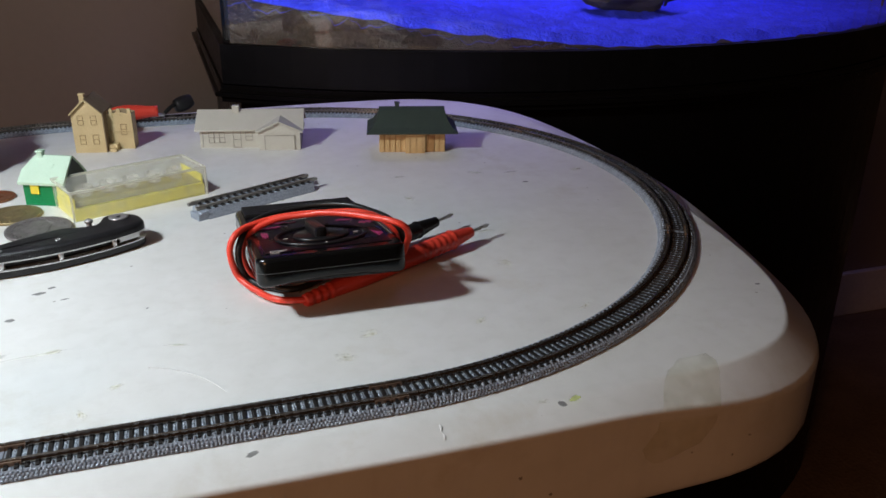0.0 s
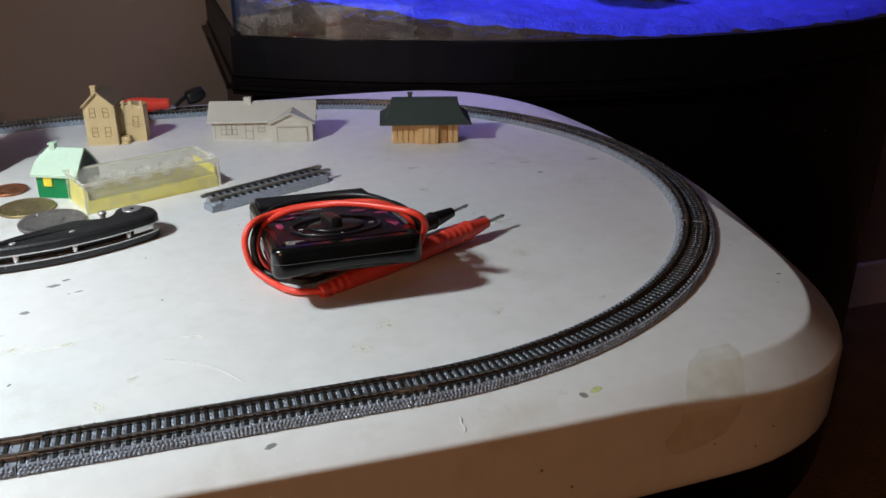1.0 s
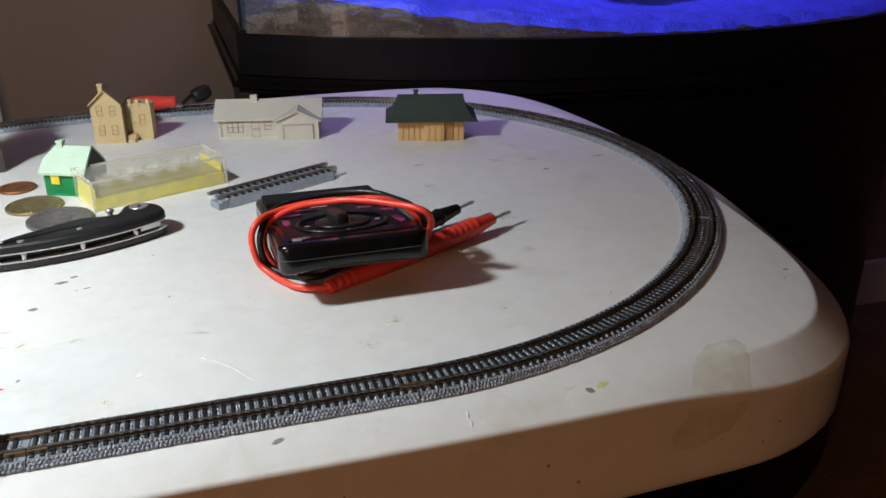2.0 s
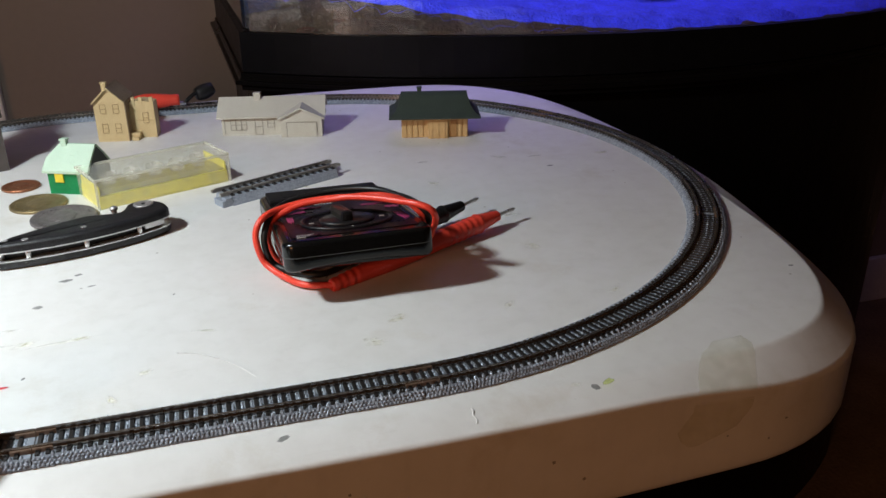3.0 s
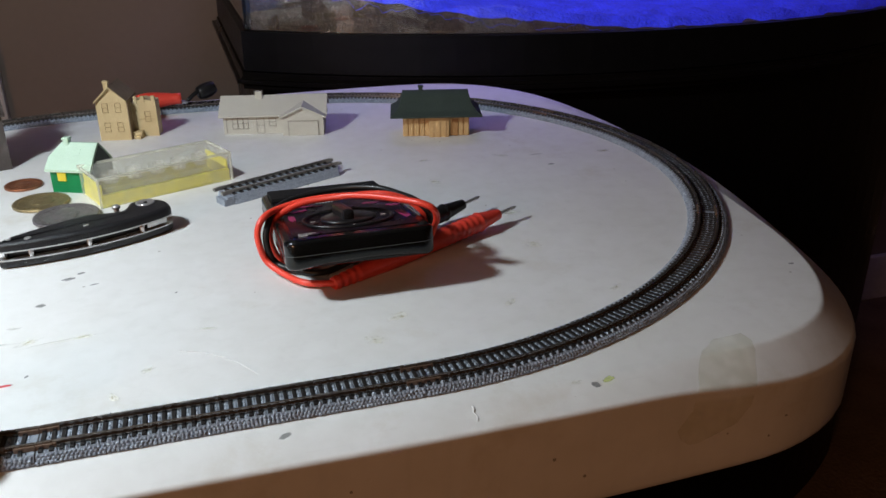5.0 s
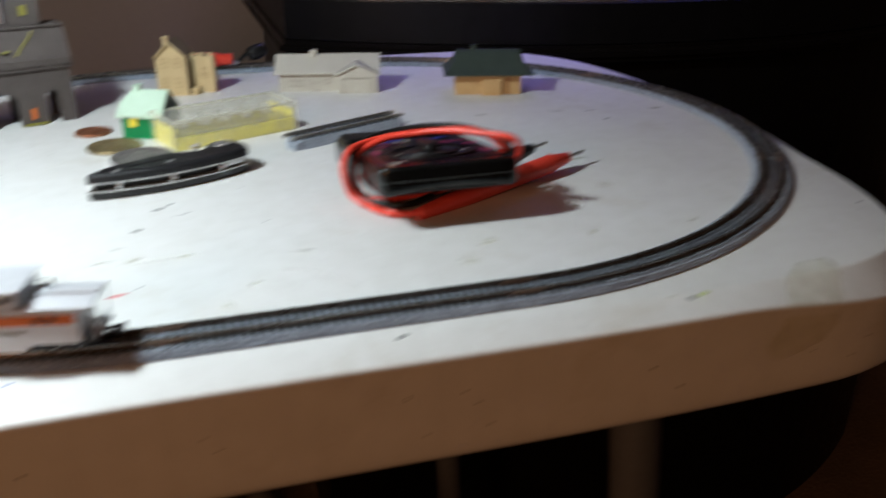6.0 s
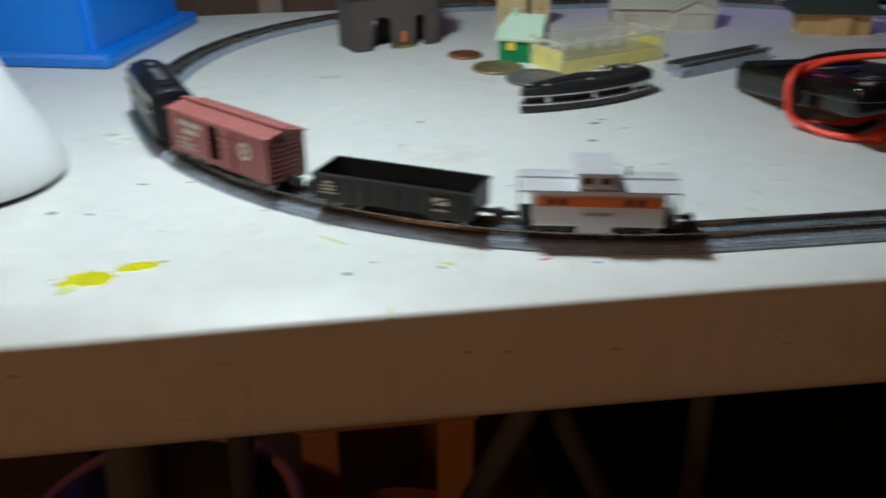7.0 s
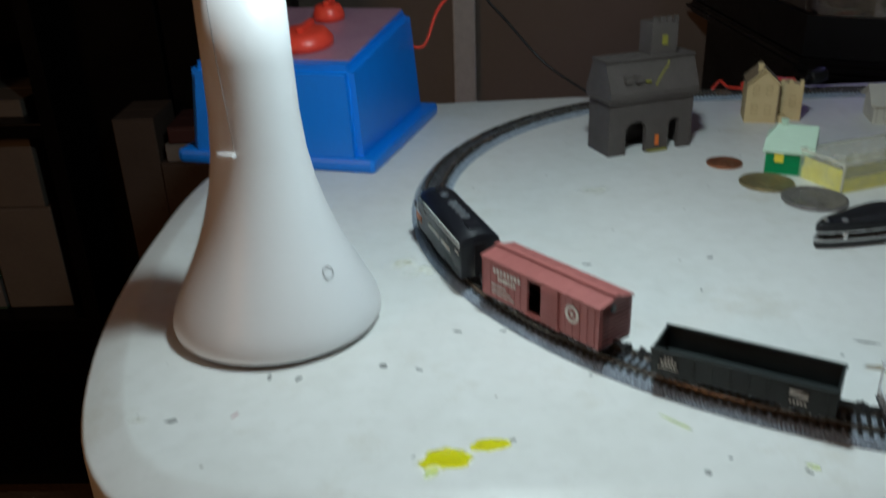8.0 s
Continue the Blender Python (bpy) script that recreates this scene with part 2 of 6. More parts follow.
LOCODARK = material("dark_grey_paint", (0.009, 0.0095, 0.013), 0.33, spec=0.20, second=(0.013, 0.0135, 0.017), size=0.01, fine=0.001)
# dark roof fans coloured lighter, their highlights put into the colour
LOCOFAN = material("highlight_grey_fan", (0.13, 0.14, 0.155), 0.4, second=(0.08, 0.085, 0.095), size=0.004)
GREYSTRIPE = material("light_grey_paint", (0.60, 0.60, 0.56), 0.4, second=(0.50, 0.50, 0.47))
SILVER = material("silver_paint", (0.74, 0.75, 0.78), 0.36, 0.3, second=(0.63, 0.64, 0.67), size=0.006, fine=0.001)
WHITEINK = material("off_white_print", (0.74, 0.72, 0.66), 0.6)
GONDOLA = material("dark_green_black_paint", (0.021, 0.025, 0.025), 0.45, second=(0.028, 0.033, 0.032), spec=0.25)
WINDOW = material("smoked_window", (0.10, 0.13, 0.17), 0.12, second=(0.06, 0.08, 0.10))
HEADLIGHT = glow("lit_headlight", (1.0, 0.55, 0.25), 6.0)
CLEAR = scuffed("scuffed_clear_plastic", 0.86, (0.75, 0.75, 0.68))
CUPS = scuffed("thin_clear_plastic", 0.72, (0.80, 0.80, 0.74))
TRAY = scuffed("smoky_plastic_tray", 0.70, (0.40, 0.37, 0.30))
CLEAREDGE = scuffed("clear_plastic_edge", 0.60, (0.72, 0.72, 0.62))
GLASS = clear("aquarium_glass", (0.97, 0.99, 1.0), 0.0)
BLUEGRAVEL = material("blue_gravel", (0.03, 0.055, 0.80), 0.8, second=(0.012, 0.022, 0.42), size=0.02, fine=0.003, amount=0.9, bump=0.004)
GRAVEL = material("brown_substrate", (0.034, 0.021, 0.011), 0.85, second=(0.010, 0.007, 0.005), size=0.02, fine=0.004, amount=0.9, bump=0.004)
ROCK = material("dark_rock", (0.05, 0.045, 0.04), 0.8, second=(0.02, 0.02, 0.02), bump=0.003)
WALL = material("grey_painted_wall", (0.235, 0.185, 0.148), 0.75, second=(0.208, 0.162, 0.129), size=0.4, fine=0.01, bump=0.0006)
TRIMWHITE = material("white_trim_paint", (0.70, 0.68, 0.66), 0.5)
CARPET = material("brown_carpet", (0.19, 0.12, 0.07), 0.95, second=(0.11, 0.07, 0.04), size=0.08, fine=0.006, amount=0.9, bump=0.004)
CEILING = material("ceiling_paint", (0.6, 0.58, 0.55), 0.9, size=0.5, fine=0.02)
PINE = material("orange_pine", (0.52, 0.25, 0.09), 0.5, second=(0.40, 0.17, 0.055), size=0.04, fine=0.004)
TUBE = material("grey_leg_tube", (0.13, 0.14, 0.155), 0.45, 0.3)
PINK = material("dusty_pink_plastic", (0.46, 0.19, 0.23), 0.5)
CARDBOARD = material("brown_cardboard", (0.075, 0.052, 0.038), 0.8, size=0.05, fine=0.004)
PAPER = material("off_white_paper", (0.22, 0.20, 0.18), 0.85, size=0.04, fine=0.004)
TAPE = scuffed("yellowed_tape", 0.90, (0.46, 0.43, 0.33))
# darker tan that paints the shadow lines of moulded frames
TANLINE = material("tan_shadow_line", (0.42, 0.30, 0.15), 0.7)
TRIMBLACK = material("black_tank_trim", (0.004, 0.004, 0.0045), 0.42, second=(0.006, 0.006, 0.007), spec=0.12)
MATTBLACK = material("matt_black_plastic", (0.006, 0.006, 0.007), 0.6, second=(0.010, 0.010, 0.011), spec=0.2)
# darker cream, likewise painted shadow lines round mouldings
CREAMLINE = material("grey_cream_shadow_line", (0.34, 0.32, 0.27), 0.7)

# mesh helpers -----------------------------------------------------------------


def from_lists(verts, faces, smooth=False):
    bm = bmesh.new()
    vs = [bm.verts.new(v) for v in verts]
    for f in faces:
        try:
            bm.faces.new([vs[i] for i in f])
        except ValueError:
            pass
    bmesh.ops.recalc_face_normals(bm, faces=bm.faces)
    for f in bm.faces:
        f.smooth = smooth
    return bm


def join(*bms):
    out = bms[0]
    for b in bms[1:]:
        me = bpy.data.meshes.new("tmp")
        b.to_mesh(me)
        out.from_mesh(me)
        bpy.data.meshes.remove(me)
        b.free()
    return out


def box(c, s, bevel=0.0, turn=None):
    bm = bmesh.new()
    bmesh.ops.create_cube(bm, size=1)
    bmesh.ops.scale(bm, vec=s, verts=bm.verts)
    if bevel:
        bmesh.ops.bevel(bm, geom=list(bm.edges), offset=bevel, segments=2, profile=0.6, affect="EDGES")
    if turn:
        bmesh.ops.transform(bm, matrix=turn, verts=bm.verts)
    bmesh.ops.translate(bm, vec=c, verts=bm.verts)
    return bm


def lathe(profile, seg=32, centre=(0, 0, 0), axis="z", closed=True):
    """profile: (radius, height) rows, turned round an axis; capped at both ends."""
    verts, faces = [], []
    k = len(profile)
    for i in range(seg):
        a = 2 * math.pi * i / seg
        for r, z in profile:
            p = (r * math.cos(a), r * math.sin(a), z)
            if axis == "x":
                p = (p[2], p[0], p[1])
            elif axis == "y":
                p = (p[0], p[2], p[1])
            verts.append((p[0] + centre[0], p[1] + centre[1], p[2] + centre[2]))
    for i in range(seg):
        j = (i + 1) % seg
        for q in range(k - 1):
            faces.append((i * k + q, j * k + q, j * k + q + 1, i * k + q + 1))
    if closed:
        faces.append([i * k for i in range(seg)])
        faces.append([i * k + k - 1 for i in range(seg)])
    return from_lists(verts, faces, True)


def cylinder(c, r, h, axis="z", seg=24):
    e = min(r, h) * 0.12
    return lathe([(r - e, -h / 2), (r, -h / 2 + e), (r, h / 2 - e), (r - e, h / 2)], seg, c, axis)


def smooth_path(points, steps=8, closed=False):
    """Catmull-Rom curve through points."""
    pts = [Vector(p) for p in points]
    n = len(pts)
    out = []
    for i in range(n if closed else n - 1):
        g = [pts[(i + o) % n] if closed else pts[min(max(i + o, 0), n - 1)] for o in (-1, 0, 1, 2)]
        for s in range(steps):
            t = s / steps
            out.append(0.5 * (2 * g[1] + (g[2] - g[0]) * t + (2 * g[0] - 5 * g[1] + 4 * g[2] - g[3]) * t * t + (3 * g[1] - g[0] - 3 * g[2] + g[3]) * t ** 3))
    if not closed:
        out.append(pts[-1])
    return out


def tube(path, r, seg=10, closed=False):
    """A round tube along path; r is a number or a function of 0..1."""
    n = len(path)
    verts, faces = [], []
    up = Vector((0, 0, 1))
    side = None
    for i, p in enumerate(path):
        a = path[(i - 1) % n] if closed else path[max(i - 1, 0)]
        b = path[(i + 1) % n] if closed else path[min(i + 1, n - 1)]
        d = (Vector(b) - Vector(a)).normalized()
        if side is None:
            side = d.cross(up)
            if side.length < 1e-3:
                side = d.cross(Vector((1, 0, 0)))
        side = (side - d * side.dot(d)).normalized()
        over = side.cross(d)
        rr = r(i / (n - 1)) if callable(r) else r
        for k in range(seg):
            c = 2 * math.pi * k / seg
            verts.append(Vector(p) + side * rr * math.cos(c) + over * rr * math.sin(c))
    for i in range(n if closed else n - 1):
        j = (i + 1) % n
        for k in range(seg):
            m = (k + 1) % seg
            faces.append((i * seg + k, j * seg + k, j * seg + m, i * seg + m))
    if not closed:
        faces.append(list(range(seg)))
        faces.append([(n - 1) * seg + k for k in range(seg)])
    return from_lists(verts, faces, True)


def prism(poly, lo, hi, axis="z"):
    """A flat outline given depth along an axis. For axis y the outline is (x, z); for axis x it is (y, z)."""
    n = len(poly)
    put = {"z": lambda a, b, h: (a, b, h), "y": lambda a, b, h: (a, h, b), "x": lambda a, b, h: (h, a, b)}[axis]
    verts = [put(a, b, lo) for a, b in poly] + [put(a, b, hi) for a, b in poly]
    faces = [list(range(n)), list(range(n, 2 * n))] + [(i, (i + 1) % n, n + (i + 1) % n, n + i) for i in range(n)]
    return from_lists(verts, faces)


def mesh_of(name, bm, mat):
    me = bpy.data.meshes.new(name)
    bm.to_mesh(me)
    bm.free()
    me.materials.append(mat)
    return me


def part(name, bm, mat, parent, label=""):
    ob = new(name, mesh_of(name, bm, mat))
    ob.parent = parent
    if label:
        ob["label"] = label
    return ob


def thing(name, label, category, m=None, group="", kind=""):
    ob = new(name)
    ob.empty_display_size = 0.01
    if m is not None:
        ob.matrix_basis = m
    return tagged(ob, label, category, group, kind)


def solid(name, bm, mat, label="", category="", m=None, group="", kind=""):
    ob = new(name, mesh_of(name, bm, mat))
    if m is not None:
        ob.matrix_basis = m
    return tagged(ob, label, category, group, kind)


# the room ---------------------------------------------------------------------
FLOOR = -0.655
solid("floor", box((0.2, -0.4, FLOOR - 0.025), (4.2, 3.6, 0.05)), CARPET, "worn brown carpet floor", "floor", kind="structure")
solid("wall_north", box((0.2, 1.08, 0.55), (4.2, 0.10, 2.54)), WALL, "grey painted wall behind table and aquarium", "wall", kind="structure")
solid("wall_south", box((0.2, -2.25, 0.55), (4.2, 0.10, 2.54)), WALL, "grey painted wall in the dark room", "wall", kind="structure")
solid("wall_west", box((-1.95, -0.585, 0.55), (0.10, 3.23, 2.54)), WALL, "grey painted wall beside the shelves", "wall", kind="structure")
solid("wall_east", box((2.35, -0.585, 0.55), (0.10, 3.23, 2.54)), WALL, "grey painted wall in the dark room", "wall", kind="structure")
solid("ceiling", box((0.2, -0.585, 1.85), (4.2, 3.23, 0.06)), CEILING, "plain ceiling of the dark room", "ceiling", kind="structure")
solid("trim", box((-0.2634, 1.022, 0.40), (0.033, 0.016, 2.10), 0.004), TRIMWHITE, "white painted upright trim on the wall", "trim", kind="structure")
solid("baseboard", box((1.65, 1.023, FLOOR + 0.05), (1.3, 0.014, 0.10), 0.003), TRIMWHITE, "white painted baseboard", "baseboard", kind="structure")

# the table --------------------------------------------------------------------
CX, CY = -0.0605, 0.232
# bends of the top's outline, anticlockwise along the front, the east end, the back and the west end
BENDS = [(-0.300, -0.0188), (-0.180, -0.0180), (-0.040, -0.0188), (0.080, -0.0205), (0.160, -0.0195), (0.205, -0.0160), (0.2400, -0.0010), (0.264, 0.027), (0.279, 0.062), (0.288, 0.105), (0.2945, 0.170), (0.296, 0.245), (0.292, 0.330),
         (0.282, 0.395), (0.264, 0.438), (0.234, 0.470), (0.188, 0.486), (0.060, 0.486), (-0.180, 0.468), (-0.310, 0.454), (-0.372, 0.424), (-0.408, 0.368), (-0.4235, 0.280), (-0.423, 0.200), (-0.4165, 0.130), (-0.405, 0.073), (-0.388, 0.026), (-0.366, -0.003), (-0.336, -0.0165)]


def outline(inset, n=200):
    """The table's outline, drawn in by inset: a bowed rectangle with large round corners."""
    line = [(p.x, p.y) for p in smooth_path([(x, y, 0) for x, y in BENDS], 24, True)]
    far = [0.0]
    for p, q in zip(line, line[1:] + line[:1]):
        far.append(far[-1] + math.hypot(q[0] - p[0], q[1] - p[1]))
    ring = np.array(line + line[:1])
    at = np.linspace(0, far[-1], n, endpoint=False)
    pts = np.stack([np.interp(at, far, ring[:, 0]), np.interp(at, far, ring[:, 1])], 1)
    way = np.roll(pts, -1, 0) - np.roll(pts, 1, 0)
    way /= np.linalg.norm(way, axis=1)[:, None]
    pts += np.stack([-way[:, 1], way[:, 0]], 1) * inset
    return [(float(x), float(y)) for x, y in pts]


def droop(x, y):
    """Depth of the rim's crease below the top: shallow along the front, deeper round the east end."""
    u, v = x - CX, y - CY
    k = max(0.0, min(1.0, (u / 0.350 - 0.55) / 0.30)) * max(0.0, min(1.0, 1 - (v + 0.17) / 0.16))
    west = max(0.0, min(1.0, -u / 0.20))
    return 0.0031 + 0.0022 * west + 0.0085 * k * k * (3 - 2 * k)


def ringed(rings, n=200):
    verts, faces = [], []
    for inset, z, *bevel in rings:
        a, b = bevel or (z, 0.0)
        verts += [(x, y, z if z < -0.03 else (a - droop(x, y) * b)) for x, y in outline(inset, n)]
    for k in range(len(rings) - 1):
        for i in range(n):
            j = (i + 1) % n
            faces.append((k * n + i, k * n + j, (k + 1) * n + j, (k + 1) * n + i))
    faces.append(list(range(n)))
    faces.append([(len(rings) - 1) * n + i for i in range(n)])
    return from_lists(verts, faces, True)


# inset and height; the bevel's rows add a share of the crease's depth
rings = [(0.05, 0.0), (0.0164, 0.0), (0.0156, 0.0, 0.0, 0.010), (0.0149, 0.0, 0.0, 0.030), (0.0142, 0.0, 0.0001, 0.075), (0.0134, 0.0, 0.0002, 0.140), (0.0126, 0.0, 0.0003, 0.200), (0.0018, 0.0, 0.0004, 0.92), (0.0010, 0.0, 0.0003, 0.965), (0.0005, 0.0, -0.0001, 1.0), (0.0002, 0.0, -0.0005, 1.02), (0.0, 0.0, -0.0011, 1.03), (0.0, 0.0, -0.0018, 1.03), (0.0, 0.0, -0.0060, 1.03), (0.0, -0.0350), (0.0002, -0.0400), (0.0010, -0.0426), (0.0028, -0.0444), (0.006, -0.0451), (0.06, -0.0451)]
table = thing("folding_table", "white moulded plastic folding table with stained top", "table")
part("tabletop", ringed(rings), TABLE, table)


def leg(points, label=""):
    return part("leg", tube(smooth_path(points, 6), 0.0125, 12), TUBE, table, label)


leg([(-0.27, 0.06, -0.045), (-0.28, 0.055, -0.18), (-0.30, 0.05, FLOOR)])
leg([(-0.27, 0.40, -0.045), (-0.28, 0.405, -0.18), (-0.30, 0.41, FLOOR)])
leg([(0.14, 0.06, -0.045), (0.15, 0.055, -0.18), (0.17, 0.05, FLOOR)])
leg([(0.14, 0.40, -0.045), (0.15, 0.405, -0.18), (0.17, 0.41, FLOOR)])
part("brace", tube([Vector((0.02, 0.23, -0.043)), Vector((-0.135, 0.23, -0.38))], 0.010), TUBE, table)
part("brace", tube([Vector((-0.135, 0.26, -0.043)), Vector((0.045, 0.26, -0.43))], 0.010), TUBE, table)

# the aquarium on its stand ----------------------------------------------------
TX0, TX1, TY0, TY1 = 0.052, 0.890, 0.582, 0.955
ARC_C, ARC_R = (0.453, 1.178), 0.72


def bow(grow=0.0, n=28):
    """Outline of the bow-fronted tank, grown outwards."""
    pts = []
    for i in range(n + 1):
        x = TX0 - grow + (TX1 - TX0 + 2 * grow) * i / n
        u = max(-0.98, min(0.98, (x - ARC_C[0]) / (ARC_R + grow)))
        pts.append((x, ARC_C[1] - (ARC_R + grow) * math.sqrt(1 - u * u)))
    return pts + [(TX1 + grow, TY1 + min(grow, 0.02)), (TX0 - grow - 0.004, TY1 + min(grow, 0.02))]


def shell(outer, inner, lo, hi):
    n = len(outer)
    verts = [(*p, lo) for p in outer] + [(*p, hi) for p in outer] + [(*p, lo) for p in inner] + [(*p, hi) for p in inner]
    faces = []
    for i in range(n):
        j = (i + 1) % n
        faces += [(i, j, n + j, n + i), (2 * n + i, 2 * n + j, 3 * n + j, 3 * n + i), (i, j, 2 * n + j, 2 * n + i), (n + i, n + j, 3 * n + j, 3 * n + i)]
    return from_lists(verts, faces)


stand = thing("aquarium_stand", "black wooden bow-front aquarium stand with rounded ledge", "stand")
part("cabinet", prism(bow(-0.012), FLOOR, -0.016), DARKWOOD, stand)
ledge = prism(bow(0.012), -0.016, 0.0)
bmesh.ops.bevel(ledge, geom=[e for e in ledge.edges if abs(e.verts[0].co.z - e.verts[1].co.z) < 1e-5], offset=0.006, segments=3, affect="EDGES")
part("ledge", ledge, DARKWOOD, stand, "rounded glossy black ledge")
tank = thing("aquarium", "lit bow-front aquarium with blue-lit gravel and black trim", "aquarium")
part("bottom_trim", shell(bow(0.004), bow(-0.010), 0.001, 0.0375), TRIMBLACK, tank)
part("top_trim", shell(bow(0.004), bow(-0.010), 0.43, 0.47), GLOSSBLACK, tank)
pane = part("glass", shell(bow(0.0), bow(-0.006), 0.0375, 0.43), GLASS, tank)
pane.visible_shadow = False
part("corner_post", box((TX0 + 0.010, TY0 + 0.008, 0.235), (0.013, 0.013, 0.39), 0.003), BLACK, tank)
part("hood", join(prism(bow(0.002), 0.470, 0.525), box((0.453, 0.73, 0.452), (0.68, 0.18, 0.012))), BLACK, tank)
part("back_panel", box((0.453, TY1 - 0.012, 0.235), (0.78, 0.004, 0.39)), BLACK, tank, "black painted back glass")


def gravel():
    n, k = 220, 40
    edge = bow(-0.0070, n)[: n + 1]
    verts, faces = [], []
    for i, (x, y0) in enumerate(edge):
        for j in range(k + 1):
            f = j / k
            y = y0 + (TY1 - 0.02 - y0) * f
            u = (x - TX0) / 0.37
            h = 0.0440 + 0.043 * max(0.0, 1 - u) ** 1.3 + 0.02 * f
            h += 0.006 * noise.noise((x * 30, y * 30, 0)) + 0.003 * noise.noise((x * 140, y * 140, 3))
            if j == 0:
                h -= 0.011 + 0.007 * noise.noise((x * 90, 7, 1)) + 0.004 * noise.noise((x * 320, 2, 5))
            verts.append((x, y, h))
    for i in range(n):
        for j in range(k):
            a = i * (k + 1) + j
            faces.append((a, a + 1, a + k + 2, a + k + 1))
    return from_lists(verts, faces, True)


def substrate():
    """The layer under the gravel, seen through the front glass."""
    edge = bow(-0.0072, 64)[:65]
    front = [(x, y) for x, y in edge]
    verts, faces = [], []
    for x, y in front:
        u = (x - TX0) / 0.37
        h = 0.0375 + 0.043 * max(0.0, 1 - u) ** 1.3 + 0.004 * noise.noise((x * 60, y * 60, 5))
        verts += [(x, y, 0.012), (x, y, h), (x, y + 0.02, h), (x, y + 0.02, 0.012)]
    for i in range(len(front) - 1):
        for q in range(4):
            w = (q + 1) % 4
            faces.append((4 * i + q, 4 * i + w, 4 * i + 4 + w, 4 * i + 4 + q))
    return from_lists(verts, faces, True)


tagged(solid("gravel", gravel(), BLUEGRAVEL), "coarse blue aquarium gravel under bright light", "gravel", kind="stuff")
tagged(solid("substrate", substrate(), GRAVEL), "brown substrate behind the aquarium glass", "gravel", kind="stuff")


def lump(c, s, seed):
    bm = bmesh.new()
    bmesh.ops.create_icosphere(bm, subdivisions=3, radius=1)
    for v in bm.verts:
        v.co *= 1 + 0.35 * noise.noise(v.co * 1.7 + Vector((seed, 0, 0)))
        v.co = Vector((v.co.x * s[0] + c[0], v.co.y * s[1] + c[1], v.co.z * s[2] + c[2]))
    return bm


solid("rock", lump((0.50, 0.62, 0.070), (0.055, 0.03, 0.022), 2.0), ROCK, "dark rock on the aquarium gravel", "rock")

# the track ----------------------------------------------------------------------
RADIUS, HALF, YF = 0.216, 0.062, 0.0104


def centreline():
    """The loop's centreline, anticlockwise from the west end of the front straight: two half circles and two straights."""
    pts = [(-HALF + 2 * HALF * i / 60, YF) for i in range(60)]
    pts += [(HALF + RADIUS * math.sin(math.pi * i / 320), YF + RADIUS - RADIUS * math.cos(math.pi * i / 320)) for i in range(320)]
    pts += [(HALF - 2 * HALF * i / 60, YF + 2 * RADIUS) for i in range(60)]
    pts += [(-HALF - RADIUS * math.sin(math.pi * i / 320), YF + RADIUS + RADIUS * math.cos(math.pi * i / 320)) for i in range(320)]
    return np.array(pts)


LINE = centreline()
STEP = np.linalg.norm(np.roll(LINE, -1, 0) - LINE, axis=1)
ALONG = np.concatenate([[0], np.cumsum(STEP)])
LOOP = float(ALONG[-1])


def rail_point(s):
    """Place and heading on the centreline, s metres along it."""
    def at(q):
        q = q % LOOP
        i = int(np.searchsorted(ALONG, q, side="right")) - 1
        i = min(i, len(LINE) - 1)
        f = (q - ALONG[i]) / STEP[i]
        return LINE[i] * (1 - f) + LINE[(i + 1) % len(LINE)] * f
    p, d = at(s), at(s + 0.004) - at(s - 0.004)
    return Vector((*p, 0)), math.atan2(d[1], d[0])


def sweep(section, s0, s1, step=0.004):
    """A closed section of (offset to the left, height) swept along the loop, capped at its ends."""
    n = max(2, int((s1 - s0) / step))
    k = len(section)
    verts, faces = [], []
    for i in range(n + 1):
        p, a = rail_point(s0 + (s1 - s0) * i / n)
        for o, z in section:
            verts.append((p.x - math.sin(a) * o, p.y + math.cos(a) * o, z))
    for i in range(n):
        for q in range(k):
            w = (q + 1) % k
            faces.append((i * k + q, i * k + w, (i + 1) * k + w, (i + 1) * k + q))
    faces += [list(range(k)), [n * k + q for q in range(k)]]
    return from_lists(verts, faces)


BED = [(-0.0099, 0.0), (-0.0098, 0.0006), (-0.0079, 0.0029), (0.0079, 0.0029), (0.0098, 0.0006), (0.0099, 0.0)]
RAILTOP = 0.0050
PITCH = 0.00302


def rail_section(o):
    return [(o - 0.0008, 0.0032), (o - 0.0008, 0.0036), (o - 0.0002, 0.0038), (o - 0.00040, 0.0046), (o - 0.00040, RAILTOP), (o + 0.00040, RAILTOP), (o + 0.00040, 0.0046), (o + 0.0002, 0.0038), (o + 0.0008, 0.0036), (o + 0.0008, 0.0032)]


def sleeper_mesh():
    b = box((0, 0, 0.0029), (0.0013, 0.0150, 0.0012), 0.00015)
    for o in (-0.0056, -0.0034, 0.0034, 0.0056):
        b = join(b, box((0, o, 0.0036), (0.0010, 0.0009, 0.0005)))
    return mesh_of("sleeper", b, SLEEPER)


SLEEPER_MESH = sleeper_mesh()


def sleeper_at(ob_name, s, parent):
    p, a = rail_point(s)
    ob = new(ob_name, SLEEPER_MESH)
    ob.parent = parent
    ob.matrix_basis = Matrix.Translation(p) @ Matrix.Rotation(a, 4, "Z")
    return ob


